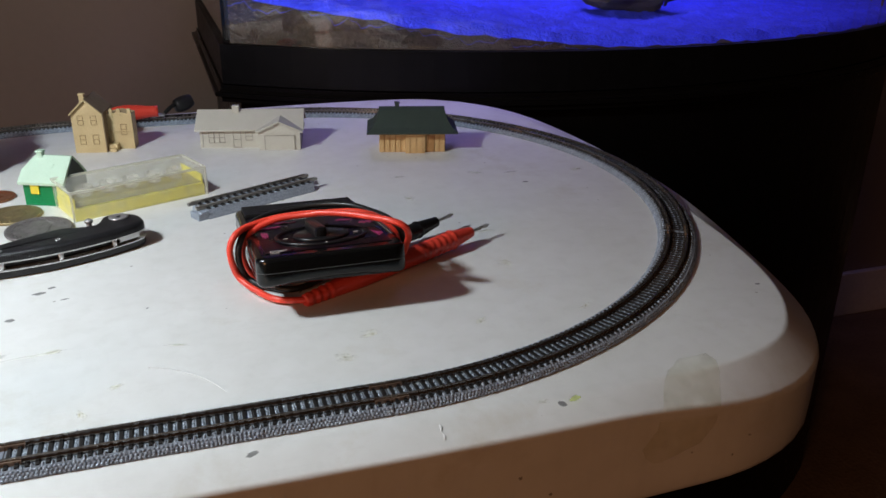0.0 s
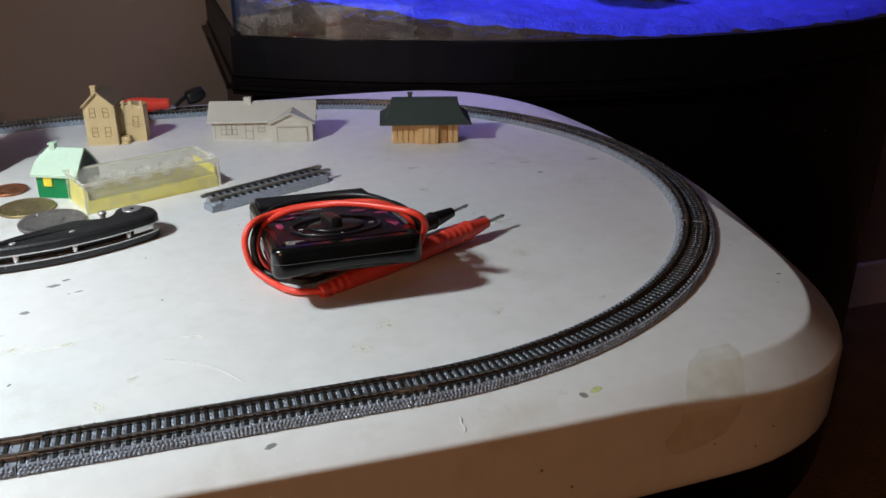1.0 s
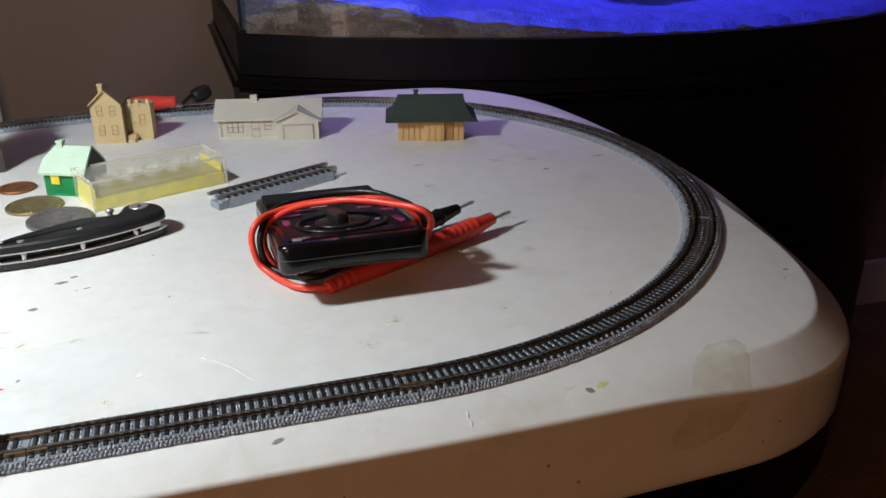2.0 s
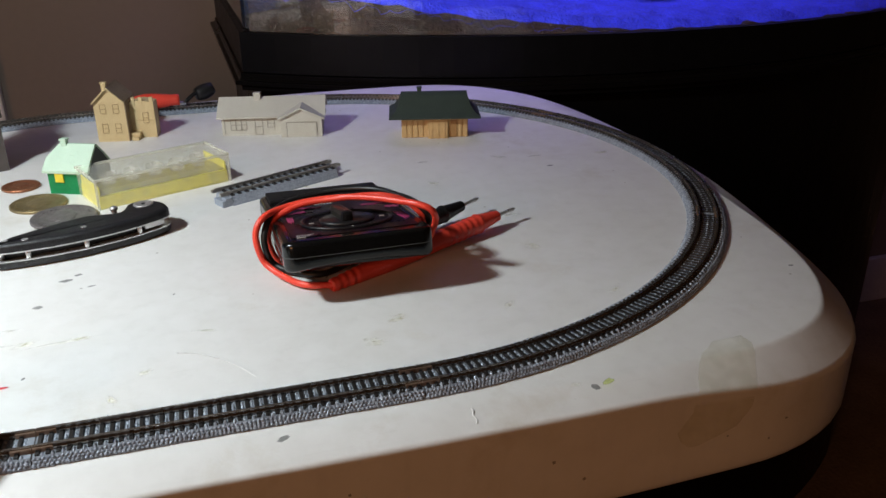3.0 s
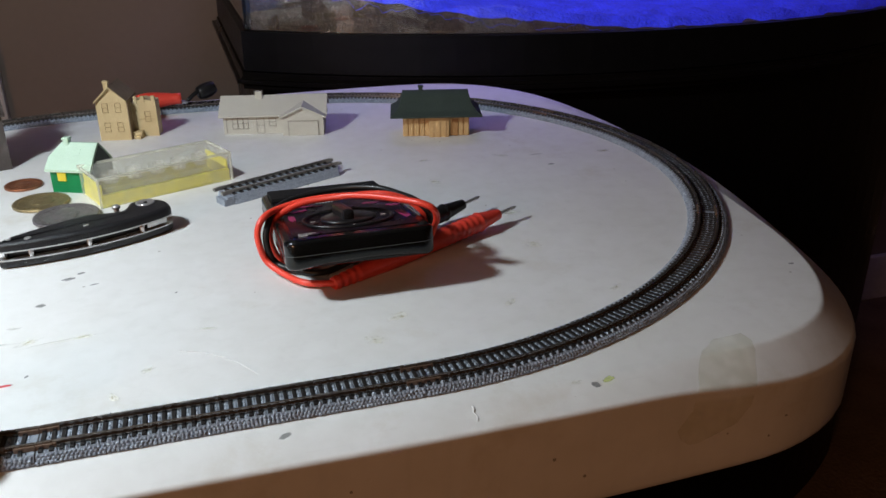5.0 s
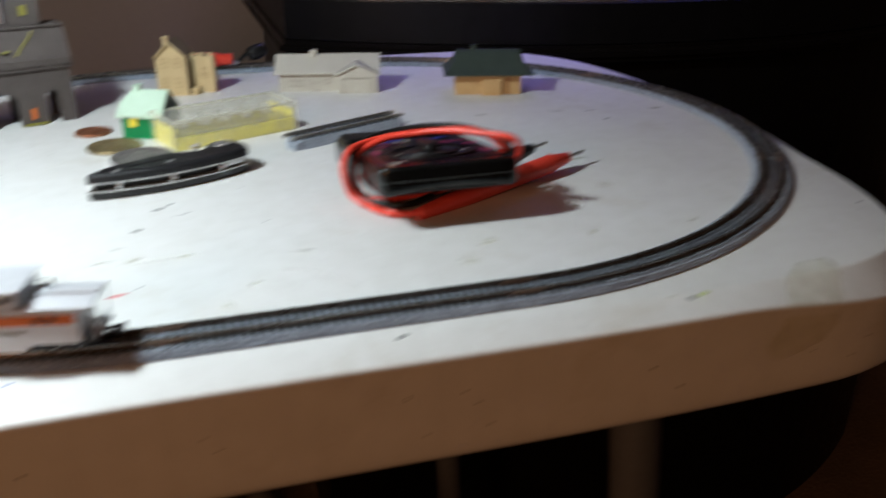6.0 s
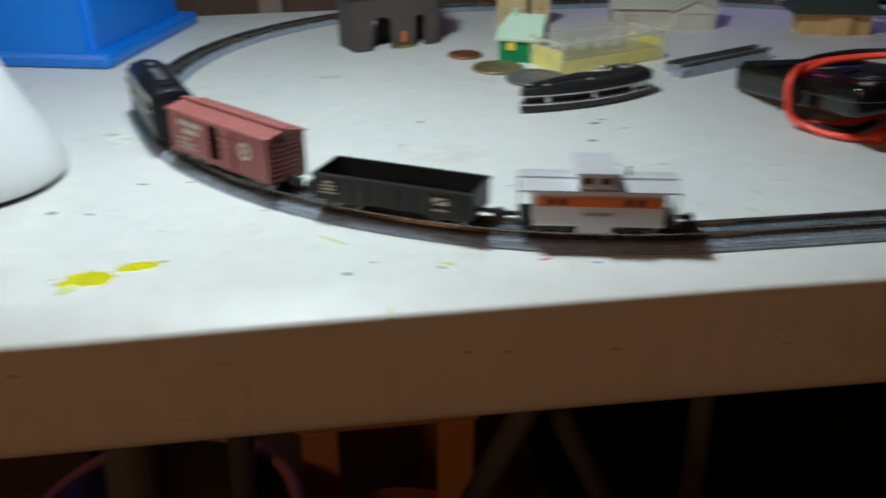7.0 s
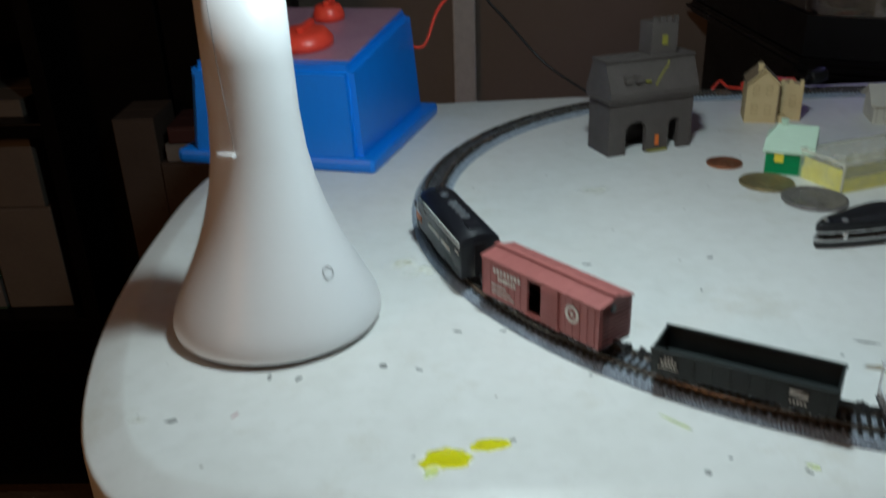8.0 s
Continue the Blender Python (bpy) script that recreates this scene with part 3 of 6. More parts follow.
def joined_sleepers(s0, s1):
    """The sleepers of a far stretch, as one mesh."""
    verts, faces = [], []
    base_v = [tuple(v.co) for v in SLEEPER_MESH.vertices]
    base_f = [tuple(f.vertices) for f in SLEEPER_MESH.polygons]
    s = s0 + PITCH / 2
    while s < s1:
        p, a = rail_point(s)
        c, d = math.cos(a), math.sin(a)
        k = len(verts)
        verts += [(p.x + x * c - y * d, p.y + x * d + y * c, z) for x, y, z in base_v]
        faces += [tuple(i + k for i in f) for f in base_f]
        s += PITCH
    me = bpy.data.meshes.new("sleeper_run")
    me.from_pydata(verts, [], faces)
    me.materials.append(SLEEPER)
    return me


def ballast_stones(s0, s1, seed):
    """Rounded moulded stones on both shoulders and small heaps between the sleepers, as one mesh."""
    rnd = random.Random(seed)
    verts, faces = [], []

    def stone(p, a, o, z, rx, ry, rz, lean, sides=6, rows=((0.0, 1.0), (0.62, 0.78))):
        k = len(verts)
        c, d = math.cos(a), math.sin(a)
        turn = rnd.uniform(0, 1)
        for rise, wide in rows:
            for i in range(sides):
                q = 2 * math.pi * (i + turn) / sides
                x, y, h = rx * wide * math.cos(q), ry * wide * math.sin(q), rz * rise
                y, h = y * math.cos(lean) - h * math.sin(lean), y * math.sin(lean) + h * math.cos(lean)
                verts.append((p.x + x * c - (y + o) * d, p.y + x * d + (y + o) * c, z + h))
        y, h = -rz * math.sin(lean), rz * math.cos(lean)
        verts.append((p.x - (y + o) * d, p.y + (y + o) * c, z + h))
        for i in range(sides):
            j = (i + 1) % sides
            faces.extend([(k + i, k + j, k + sides + j, k + sides + i), (k + sides + i, k + sides + j, k + 2 * sides)])

    for row, (o, z) in enumerate(((0.00955, 0.00085), (0.00895, 0.00158), (0.00832, 0.00232))):
        for sign in (-1, 1):
            s = s0 + 0.0006 + 0.0005 * (row % 2)
            while s < s1 - 0.0005:
                p, a = rail_point(s)
                r = rnd.uniform(0.00060, 0.00082)
                stone(p, a, sign * (o + rnd.uniform(-0.0001, 0.0001)), z - 0.00012, r, r, r * 0.95, -sign * 0.88)
                s += rnd.uniform(0.00122, 0.00150)
    s = s0 + PITCH
    while s < s1 - PITCH / 2:
        p, a = rail_point(s)
        for o, ry, rz in ((-0.0070, 0.0013, 0.0013), (0.0070, 0.0013, 0.0013), (-0.0024, 0.0012, 0.0009), (0.0, 0.0013, 0.0010), (0.0024, 0.0012, 0.0009)):
            stone(p, a, o + rnd.uniform(-0.0002, 0.0002), 0.0027, 0.00088, ry, rz * rnd.uniform(0.75, 1.15), 0.0, 5, ((0.0, 1.0), (0.5, 0.5)))
        s += PITCH
    me = bpy.data.meshes.new("ballast_stones")
    me.from_pydata(verts, [], faces)
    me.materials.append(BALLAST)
    return me


def track_piece(s0, s1, label, single):
    t = thing("track_section", label, "model track", group="oval of model track")
    part("roadbed", sweep(BED, s0 + 0.00025, s1 - 0.00025), BALLASTBASE, t, "grey moulded ballast roadbed")
    for o in (-0.0045, 0.0045):
        part("rail", sweep(rail_section(o), s0 + 0.00015, s1 - 0.00015), RAIL, t, "thin nickel rail")
        for e0, e1 in ((s0 + 0.0001, s0 + 0.0060), (s1 - 0.0060, s1 - 0.0001)):
            part("rail_joiner", sweep([(o - 0.0012, 0.0029), (o - 0.0011, 0.0044), (o + 0.0011, 0.0044), (o + 0.0012, 0.0029)], e0, e1, 0.002), JOINER, t)
    # added dark filler, so that the joint's gap looks shaded
    part("joint_shade_filler", sweep([(o * 0.97, z * 0.97) for o, z in BED], s1 - 0.0004, s1 + 0.0004), SLEEPER, t)
    stones = new("ballast", ballast_stones(s0, s1, int(s0 * 1000)))
    stones.parent = t
    stones["kind"] = "stuff"
    if single:
        s = s0 + PITCH / 2
        while s < s1:
            if s0 + 0.0014 < s < s1 - 0.0014:
                sleeper_at("sleeper", s, t)
            s += PITCH
    else:
        ob = new("sleeper_run", joined_sleepers(s0, s1))
        ob.parent = t
        ob["kind"] = "stuff"
    return t


ARC = math.pi * RADIUS / 3
JOINTS = [0.0, 2 * HALF] + [2 * HALF + ARC * k for k in (1, 2, 3)] + [4 * HALF + ARC * k for k in (3, 4, 5)]
for a, b in zip(JOINTS, JOINTS[1:] + [LOOP]):
    near = b <= 0.124 + 0.30 or a >= LOOP - 0.40
    straight = b - a < 0.15
    track_piece(a, b, ("short straight" if straight else "curved") + " model railway track on grey ballast", near)

# the train ----------------------------------------------------------------------


def car_pose(s, half):
    """A car whose trucks stand half in front of and half behind s, nose towards falling s."""
    a, _ = rail_point(s - half)
    b, _ = rail_point(s + half)
    m = (a + b) / 2
    return pose(m.x, m.y, RAILTOP, 0, 0, math.degrees(math.atan2(a.y - b.y, a.x - b.x)))


def truck(parent, x, reach=0.0085, dark=BLACK):
    """A four-wheeled truck under a car."""
    frame_bm = join(box((x, 0.0062, 0.0030), (2 * reach, 0.0012, 0.0022), 0.0003), box((x, -0.0062, 0.0030), (2 * reach, 0.0012, 0.0022), 0.0003), box((x, 0, 0.0032), (0.005, 0.0125, 0.0018), 0.0003))
    for sx in (-1, 1):
        for sy in (-1, 1):
            frame_bm = join(frame_bm, box((x + sx * reach * 0.62, sy * 0.0070, 0.0026), (0.0026, 0.0008, 0.0026), 0.0002))
    t = part("truck", frame_bm, dark, parent)
    for sx in (-1, 1):
        for sy in (-1, 1):
            part("wheel", join(cylinder((x + sx * reach * 0.62, sy * 0.0045, 0.0026), 0.0027, 0.0014, "y", 20), cylinder((x + sx * reach * 0.62, sy * 0.0039, 0.0026), 0.0031, 0.0004, "y", 20)), STEEL, t)


def coupler(parent, x, sign):
    part("coupler", join(box((x + sign * 0.003, 0, 0.0050), (0.0062, 0.0016, 0.0014), 0.0002), box((x + sign * 0.0062, 0.0006, 0.0050), (0.0024, 0.0034, 0.0028), 0.0005), box((x + sign * 0.0070, -0.0012, 0.0044), (0.0012, 0.0010, 0.0040), 0.0003)), BLACK, parent)


def bars(parent, x0, x1, z, y, h, count, mat, name="lettering", seed=1):
    """A row of small upright bars in place of lettering."""
    rnd = random.Random(seed)
    w = (x1 - x0) / count
    bm = None
    for i in range(count):
        b = box((x0 + w * (i + 0.5), y, z), (w * rnd.uniform(0.5, 0.74), 0.0003, h * rnd.uniform(0.82, 1.0)))
        bm = b if bm is None else join(bm, b)
    return part(name, bm, mat, parent)


def loft(sections, caps=True):
    k = len(sections[0])
    verts = [p for s in sections for p in s]
    faces = []
    for i in range(len(sections) - 1):
        for q in range(k):
            w = (q + 1) % k
            faces.append((i * k + q, i * k + w, (i + 1) * k + w, (i + 1) * k + q))
    if caps:
        faces += [list(range(k)), [(len(sections) - 1) * k + q for q in range(k)]]
    return from_lists(verts, faces, True)


def hood_section(x, w, top, low, round_=0.5):
    """Half-round roof over straight sides: a closed outline across the body at x."""
    pts = []
    shoulder = low + (top - low) * (1 - round_ * 0.55)
    pts += [(x, -w, low), (x, -w, shoulder)]
    for i in range(1, 12):
        a = math.pi * i / 12
        pts.append((x, -w * math.cos(a), shoulder + (top - shoulder) * math.sin(a) ** 0.75))
    pts += [(x, w, shoulder), (x, w, low)]
    return pts


def locomotive(m):
    t = thing("toy_locomotive", "dark grey streamlined model diesel locomotive with silver and orange nose", "model train", m, "model train")
    w, low = 0.0093, 0.0040
    body = part("body", loft([hood_section(x, ww, tp, low, r) for x, ww, tp, r in (
        (-0.0405, 0.0088, 0.0238, 0.5), (-0.0400, w, 0.0246, 0.5), (0.0, w, 0.0246, 0.5), (0.0215, w, 0.0247, 0.5), (0.0255, w, 0.0244, 0.55), (0.0275, 0.0091, 0.0233, 0.6), (0.0295, 0.0090, 0.0205, 0.4))]), LOCODARK, t)
    part("nose", loft([hood_section(x, ww, tp, 0.0070, r) for x, ww, tp, r in (
        (0.0288, 0.00915, 0.0196, 0.55), (0.0310, 0.0091, 0.0190, 0.7), (0.0335, 0.0088, 0.0183, 0.85), (0.0360, 0.0080, 0.0170, 1.0), (0.0380, 0.0066, 0.0152, 1.1), (0.0394, 0.0045, 0.0128, 1.1), (0.0400, 0.0022, 0.0105, 1.1))]), SILVER, t, "silver painted rounded nose")
    for z0, z1, mat in ((0.0073, 0.0082, ORANGE), (0.0086, 0.0094, ORANGE), (0.0098, 0.0110, ORANGE), (0.0112, 0.0122, SILVER)):
        pts = []
        for x, ww in ((0.0225, 0.00945), (0.0310, 0.0093), (0.0335, 0.0090), (0.0362, 0.0082), (0.0384, 0.0068), (0.0399, 0.0046), (0.0405, 0.0022)):
            pts.append((x, ww))
        ring_pts = pts + [(x, -y) for x, y in reversed(pts)]
        inner = [(x - 0.0006, y * 0.92) for x, y in ring_pts]
        part("nose_stripe", shell(ring_pts, inner, z0, z1), mat, t, "orange nose stripe" if mat is ORANGE else "silver nose stripe")
    part("pilot", loft([hood_section(x, ww, 0.0074, 0.0008, 0.3) for x, ww in ((0.0300, 0.0090), (0.0345, 0.0086), (0.0380, 0.0066), (0.0398, 0.0030))]), BLACK, t)
    for sy in (-1, 1):
        part("windshield", box((0.0297, sy * 0.0041, 0.0212), (0.0006, 0.0062, 0.0028), 0.0002, Matrix.Rotation(radians(-38), 4, "Y")), WINDOW, t, "pale blue windshield pane")
        part("side_window", box((0.0252, sy * 0.0093, 0.0196), (0.0024, 0.0004, 0.0030), 0.0001), WINDOW, t)
        part("side_window", box((0.0213, sy * 0.0094, 0.0196), (0.0022, 0.0004, 0.0030), 0.0001), WINDOW, t)
        part("number_board", box((0.0340, sy * 0.0085, 0.0135), (0.0040, 0.0016, 0.0030), 0.0006), BLACK, t)
        part("grille_stripe", box((-0.0105, sy * 0.0093, 0.0190), (0.0560, 0.0005, 0.0030), 0.0002), GREYSTRIPE, t, "light grey side stripe")
        for k in range(3):
            part("grille_line", box((-0.0105, sy * 0.00957, 0.0182 + 0.0008 * k), (0.0550, 0.0002, 0.00018)), LOCODARK, t)
        bars(t, -0.0085, 0.0100, 0.0116, sy * 0.0094, 0.0024, 8, WHITEINK, "letter", 3)
        bars(t, -0.0250, -0.0110, 0.0116, sy * 0.0094, 0.0024, 7, WHITEINK, "letter", 4)
        bars(t, -0.0375, -0.0325, 0.0150, sy * 0.0094, 0.0011, 5, WHITEINK, "letter", 5)
        for px in (0.0155, -0.0215):
            part("porthole", cylinder((px, sy * 0.0093, 0.0155), 0.0011, 0.0006, "y", 16), BLACK, t)
        part("fuel_tank", box((-0.003, sy * 0.0060, 0.0035), (0.020, 0.0055, 0.0040), 0.0008), BLACK, t)
        part("skirt", box((-0.005, sy * 0.0089, 0.0042), (0.062, 0.0006, 0.0012)), BLACK, t)
    part("headlight", lathe([(0.0011, -0.0008), (0.0013, 0.0), (0.0010, 0.0006), (0.0004, 0.0008)], 16, (0.0372, 0, 0.0165), "x"), HEADLIGHT, t, "small lit orange headlight")
    part("headlight", lathe([(0.0010, -0.0008), (0.0012, 0.0), (0.0009, 0.0006), (0.0004, 0.0008)], 16, (0.0398, 0, 0.0122), "x"), HEADLIGHT, t, "small lit orange headlight")
    for px, r in ((0.012, 0.0022), (-0.001, 0.0024), (-0.007, 0.0024), (-0.013, 0.0024), (-0.019, 0.0024)):
        part("roof_fan", join(cylinder((px, 0, 0.0248), r, 0.0010, "z", 20), cylinder((px, 0, 0.0254), r * 0.5, 0.0005, "z", 12), box((px, 0, 0.0256), (r * 1.9, 0.0004, 0.0003)), box((px, 0, 0.0256), (0.0004, r * 1.9, 0.0003))), LOCOFAN, t, "roof fan coloured mid grey for its highlights")
    part("roof_vent", box((-0.030, 0, 0.0248), (0.0080, 0.0060, 0.0009), 0.0003), LOCODARK, t)
    part("horn", join(cylinder((0.0185, 0.002, 0.0254), 0.0007, 0.004, "x", 10), box((0.018, 0.002, 0.0248), (0.001, 0.001, 0.001))), BLACK, t)
    part("rear_door", box((-0.0406, 0, 0.0125), (0.0006, 0.0060, 0.0150), 0.0002), BLACK, t)
    for px in (0.023, -0.024):
        truck(t, px, 0.0100)
    coupler(t, 0.0385, 1)
    coupler(t, -0.0405, -1)
    return t


def boxcar(m):
    t = thing("toy_boxcar", "oxide red model boxcar with open sliding door", "model train", m, "model train")
    half, w, lo, hi = 0.0335, 0.0092, 0.0045, 0.0212
    d0, d1 = -0.0030, 0.0054
    for sy in (-1, 1):
        front = box(((half + d1) / 2, sy * (w - 0.0005), (lo + hi) / 2), (half - d1, 0.0010, hi - lo))
        rear = box(((-half + d0) / 2, sy * (w - 0.0005), (lo + hi) / 2), (half + d0, 0.0010, hi - lo))
        sill = box(((d0 + d1) / 2, sy * (w - 0.0005), lo + 0.0009), (d1 - d0, 0.0010, 0.0018))
        lintel = box(((d0 + d1) / 2, sy * (w - 0.0005), hi - 0.0006), (d1 - d0, 0.0010, 0.0012))
        side = part("side", join(front, rear, sill, lintel), BOXRED, t)
        for k in range(7):
            part("rib", box((0.0095 + 0.0037 * k if k < 6 else 0.0330, sy * (w + 0.00008), (lo + hi) / 2), (0.0004, 0.0003, hi - lo - 0.001)), BOXRED, side)
        for k in range(5):
            part("rib", box((-0.0160 - 0.0038 * k, sy * (w + 0.00008), (lo + hi) / 2), (0.0004, 0.0003, hi - lo - 0.001)), BOXRED, side)
        door = part("door", box((-0.0078, sy * (w + 0.0004), (lo + hi) / 2 + 0.0002), (0.0094, 0.0007, hi - lo - 0.0012), 0.0001), BOXRED, t, "ribbed sliding door")
        for k in range(7):
            part("rib", box((-0.0078, sy * (w + 0.0009), lo + 0.0022 + 0.0021 * k), (0.0084, 0.0004, 0.0005)), BOXRED, door)
        part("door_rail", box((-0.004, sy * (w + 0.0005), lo + 0.0004), (0.020, 0.0008, 0.0005)), BOXRED, t)
        bars(t, 0.0090, 0.0262, 0.0176, sy * (w + 0.00035), 0.0026, 8, WHITEINK, "letter", 7)
        bars(t, 0.0120, 0.0232, 0.0144, sy * (w + 0.00035), 0.0024, 7, WHITEINK, "letter", 8)
        bars(t, 0.0180, 0.0270, 0.0110, sy * (w + 0.00035), 0.0009, 8, WHITEINK, "letter", 9)
        bars(t, 0.0150, 0.0270, 0.0090, sy * (w + 0.00035), 0.0007, 12, WHITEINK, "letter", 10)
        bars(t, 0.0130, 0.0270, 0.0074, sy * (w + 0.00035), 0.0007, 13, WHITEINK, "letter", 11)
        part("emblem", join(shell([(0.0036 * math.cos(a), 0.0036 * math.sin(a)) for a in np.linspace(0, 2 * math.pi, 24, False)], [(0.0023 * math.cos(a), 0.0023 * math.sin(a)) for a in np.linspace(0, 2 * math.pi, 24, False)], 0, 0.0003), cylinder((0, 0, 0.0001), 0.0009, 0.0004, "z", 16)), WHITEINK, t, "round white emblem").matrix_basis = pose(-0.0198, sy * (w + 0.0001), 0.0145, 90 * sy * -1, 0, 0)
    for sx in (-1, 1):
        e = part("end", box((sx * (half - 0.0004), 0, (lo + hi) / 2 + 0.0004), (0.0008, 2 * w - 0.0022, hi - lo + 0.0008)), BOXRED, t)
        for k in range(9):
            part("rib", box((sx * (half + 0.0001), 0, lo + 0.0016 + 0.0018 * k), (0.0008, 2 * w - 0.003, 0.0008), 0.0003), BOXRED, e)
        part("ladder", join(*[box((sx * (half + 0.0006), 0.0060, lo + 0.0018 + 0.0020 * k), (0.0003, 0.0036, 0.0003)) for k in range(8)]), BLACK, t)
        truck(t, sx * 0.0225, 0.0078)
        coupler(t, sx * half, sx)
    roof = prism([(-w - 0.0005, hi), (-w - 0.0005, hi + 0.0006), (0, hi + 0.0024), (w + 0.0005, hi + 0.0006), (w + 0.0005, hi)], -half - 0.0006, half + 0.0006, "x")
    r = part("roof", roof, BOXRED, t, "gabled oxide red roof with running board")
    for k in range(10):
        x = -half + 0.0035 + 0.0067 * k
        for sy in (-1, 1):
            part("roof_rib", box((x, sy * 0.0048, hi + 0.00152), (0.0005, 0.0094, 0.0003), 0.0, Matrix.Rotation(radians(-sy * 10.6), 4, "X")), BOXRED, r)
    part("running_board", box((0, 0, hi + 0.0030), (2 * half + 0.0016, 0.0030, 0.0006), 0.0001), BOXRED, t)
    part("brake_wheel", cylinder((-half - 0.0012, 0.003, hi - 0.001), 0.0016, 0.0005, "x", 14), BLACK, t)
    part("floor", box((0, 0, lo - 0.0003), (2 * half, 2 * w - 0.001, 0.0010)), BLACK, t)
    part("underframe", box((0, 0, 0.0030), (0.030, 0.0050, 0.0022), 0.0004), BLACK, t)
    return t


def gondola(m):
    t = thing("toy_gondola", "empty dark green-black model gondola car", "model train", m, "model train")
    half, w, lo, hi = 0.0315, 0.0092, 0.0040, 0.0138
    for sy in (-1, 1):
        s = part("side", box((0, sy * (w - 0.0004), (lo + hi) / 2), (2 * half, 0.0008, hi - lo)), GONDOLA, t)
        part("top_rail", box((0, sy * (w + 0.0001), hi - 0.0006), (2 * half + 0.0008, 0.0014, 0.0012), 0.0002), GONDOLA, t)
        for k in range(10):
            part("rib", box((-half + 0.0033 + 0.0063 * k, sy * (w + 0.0002), (lo + hi) / 2), (0.0006, 0.0006, hi - lo - 0.0016)), GONDOLA, s)
        bars(t, 0.0232, 0.0268, 0.0110, sy * (w + 0.0006), 0.0009, 3, WHITEINK, "letter", 13)
        bars(t, 0.0218, 0.0282, 0.0096, sy * (w + 0.0006), 0.0008, 5, WHITEINK, "letter", 14)
        bars(t, 0.0222, 0.0278, 0.0083, sy * (w + 0.0006), 0.0008, 4, WHITEINK, "letter", 15)
        bars(t, 0.0210, 0.0290, 0.0070, sy * (w + 0.0006), 0.0005, 8, WHITEINK, "letter", 17)
        part("emblem_band", box((-0.0195, sy * (w + 0.0008), 0.0098), (0.0058, 0.0003, 0.0006), 0, Matrix.Rotation(radians(20), 4, "Y")), GONDOLA, t)
        part("emblem", box((-0.0195, sy * (w + 0.0006), 0.0098), (0.0060, 0.0003, 0.0026), 0.0001), GREYSTRIPE, t, "small off-white printed panel")
        bars(t, -0.0225, -0.0165, 0.0066, sy * (w + 0.0006), 0.0009, 5, WHITEINK, "letter", 16)
    for sx in (-1, 1):
        part("end", box((sx * (half - 0.0004), 0, (lo + hi) / 2), (0.0008, 2 * w - 0.0018, hi - lo)), GONDOLA, t)
        truck(t, sx * 0.0205, 0.0078)
        coupler(t, sx * half, sx)
    part("floor", box((0, 0, lo + 0.0004), (2 * half - 0.0018, 2 * w - 0.0018, 0.0008)), GONDOLA, t)
    part("underframe", box((0, 0, 0.0028), (0.032, 0.0050, 0.0022), 0.0004), BLACK, t)
    return t


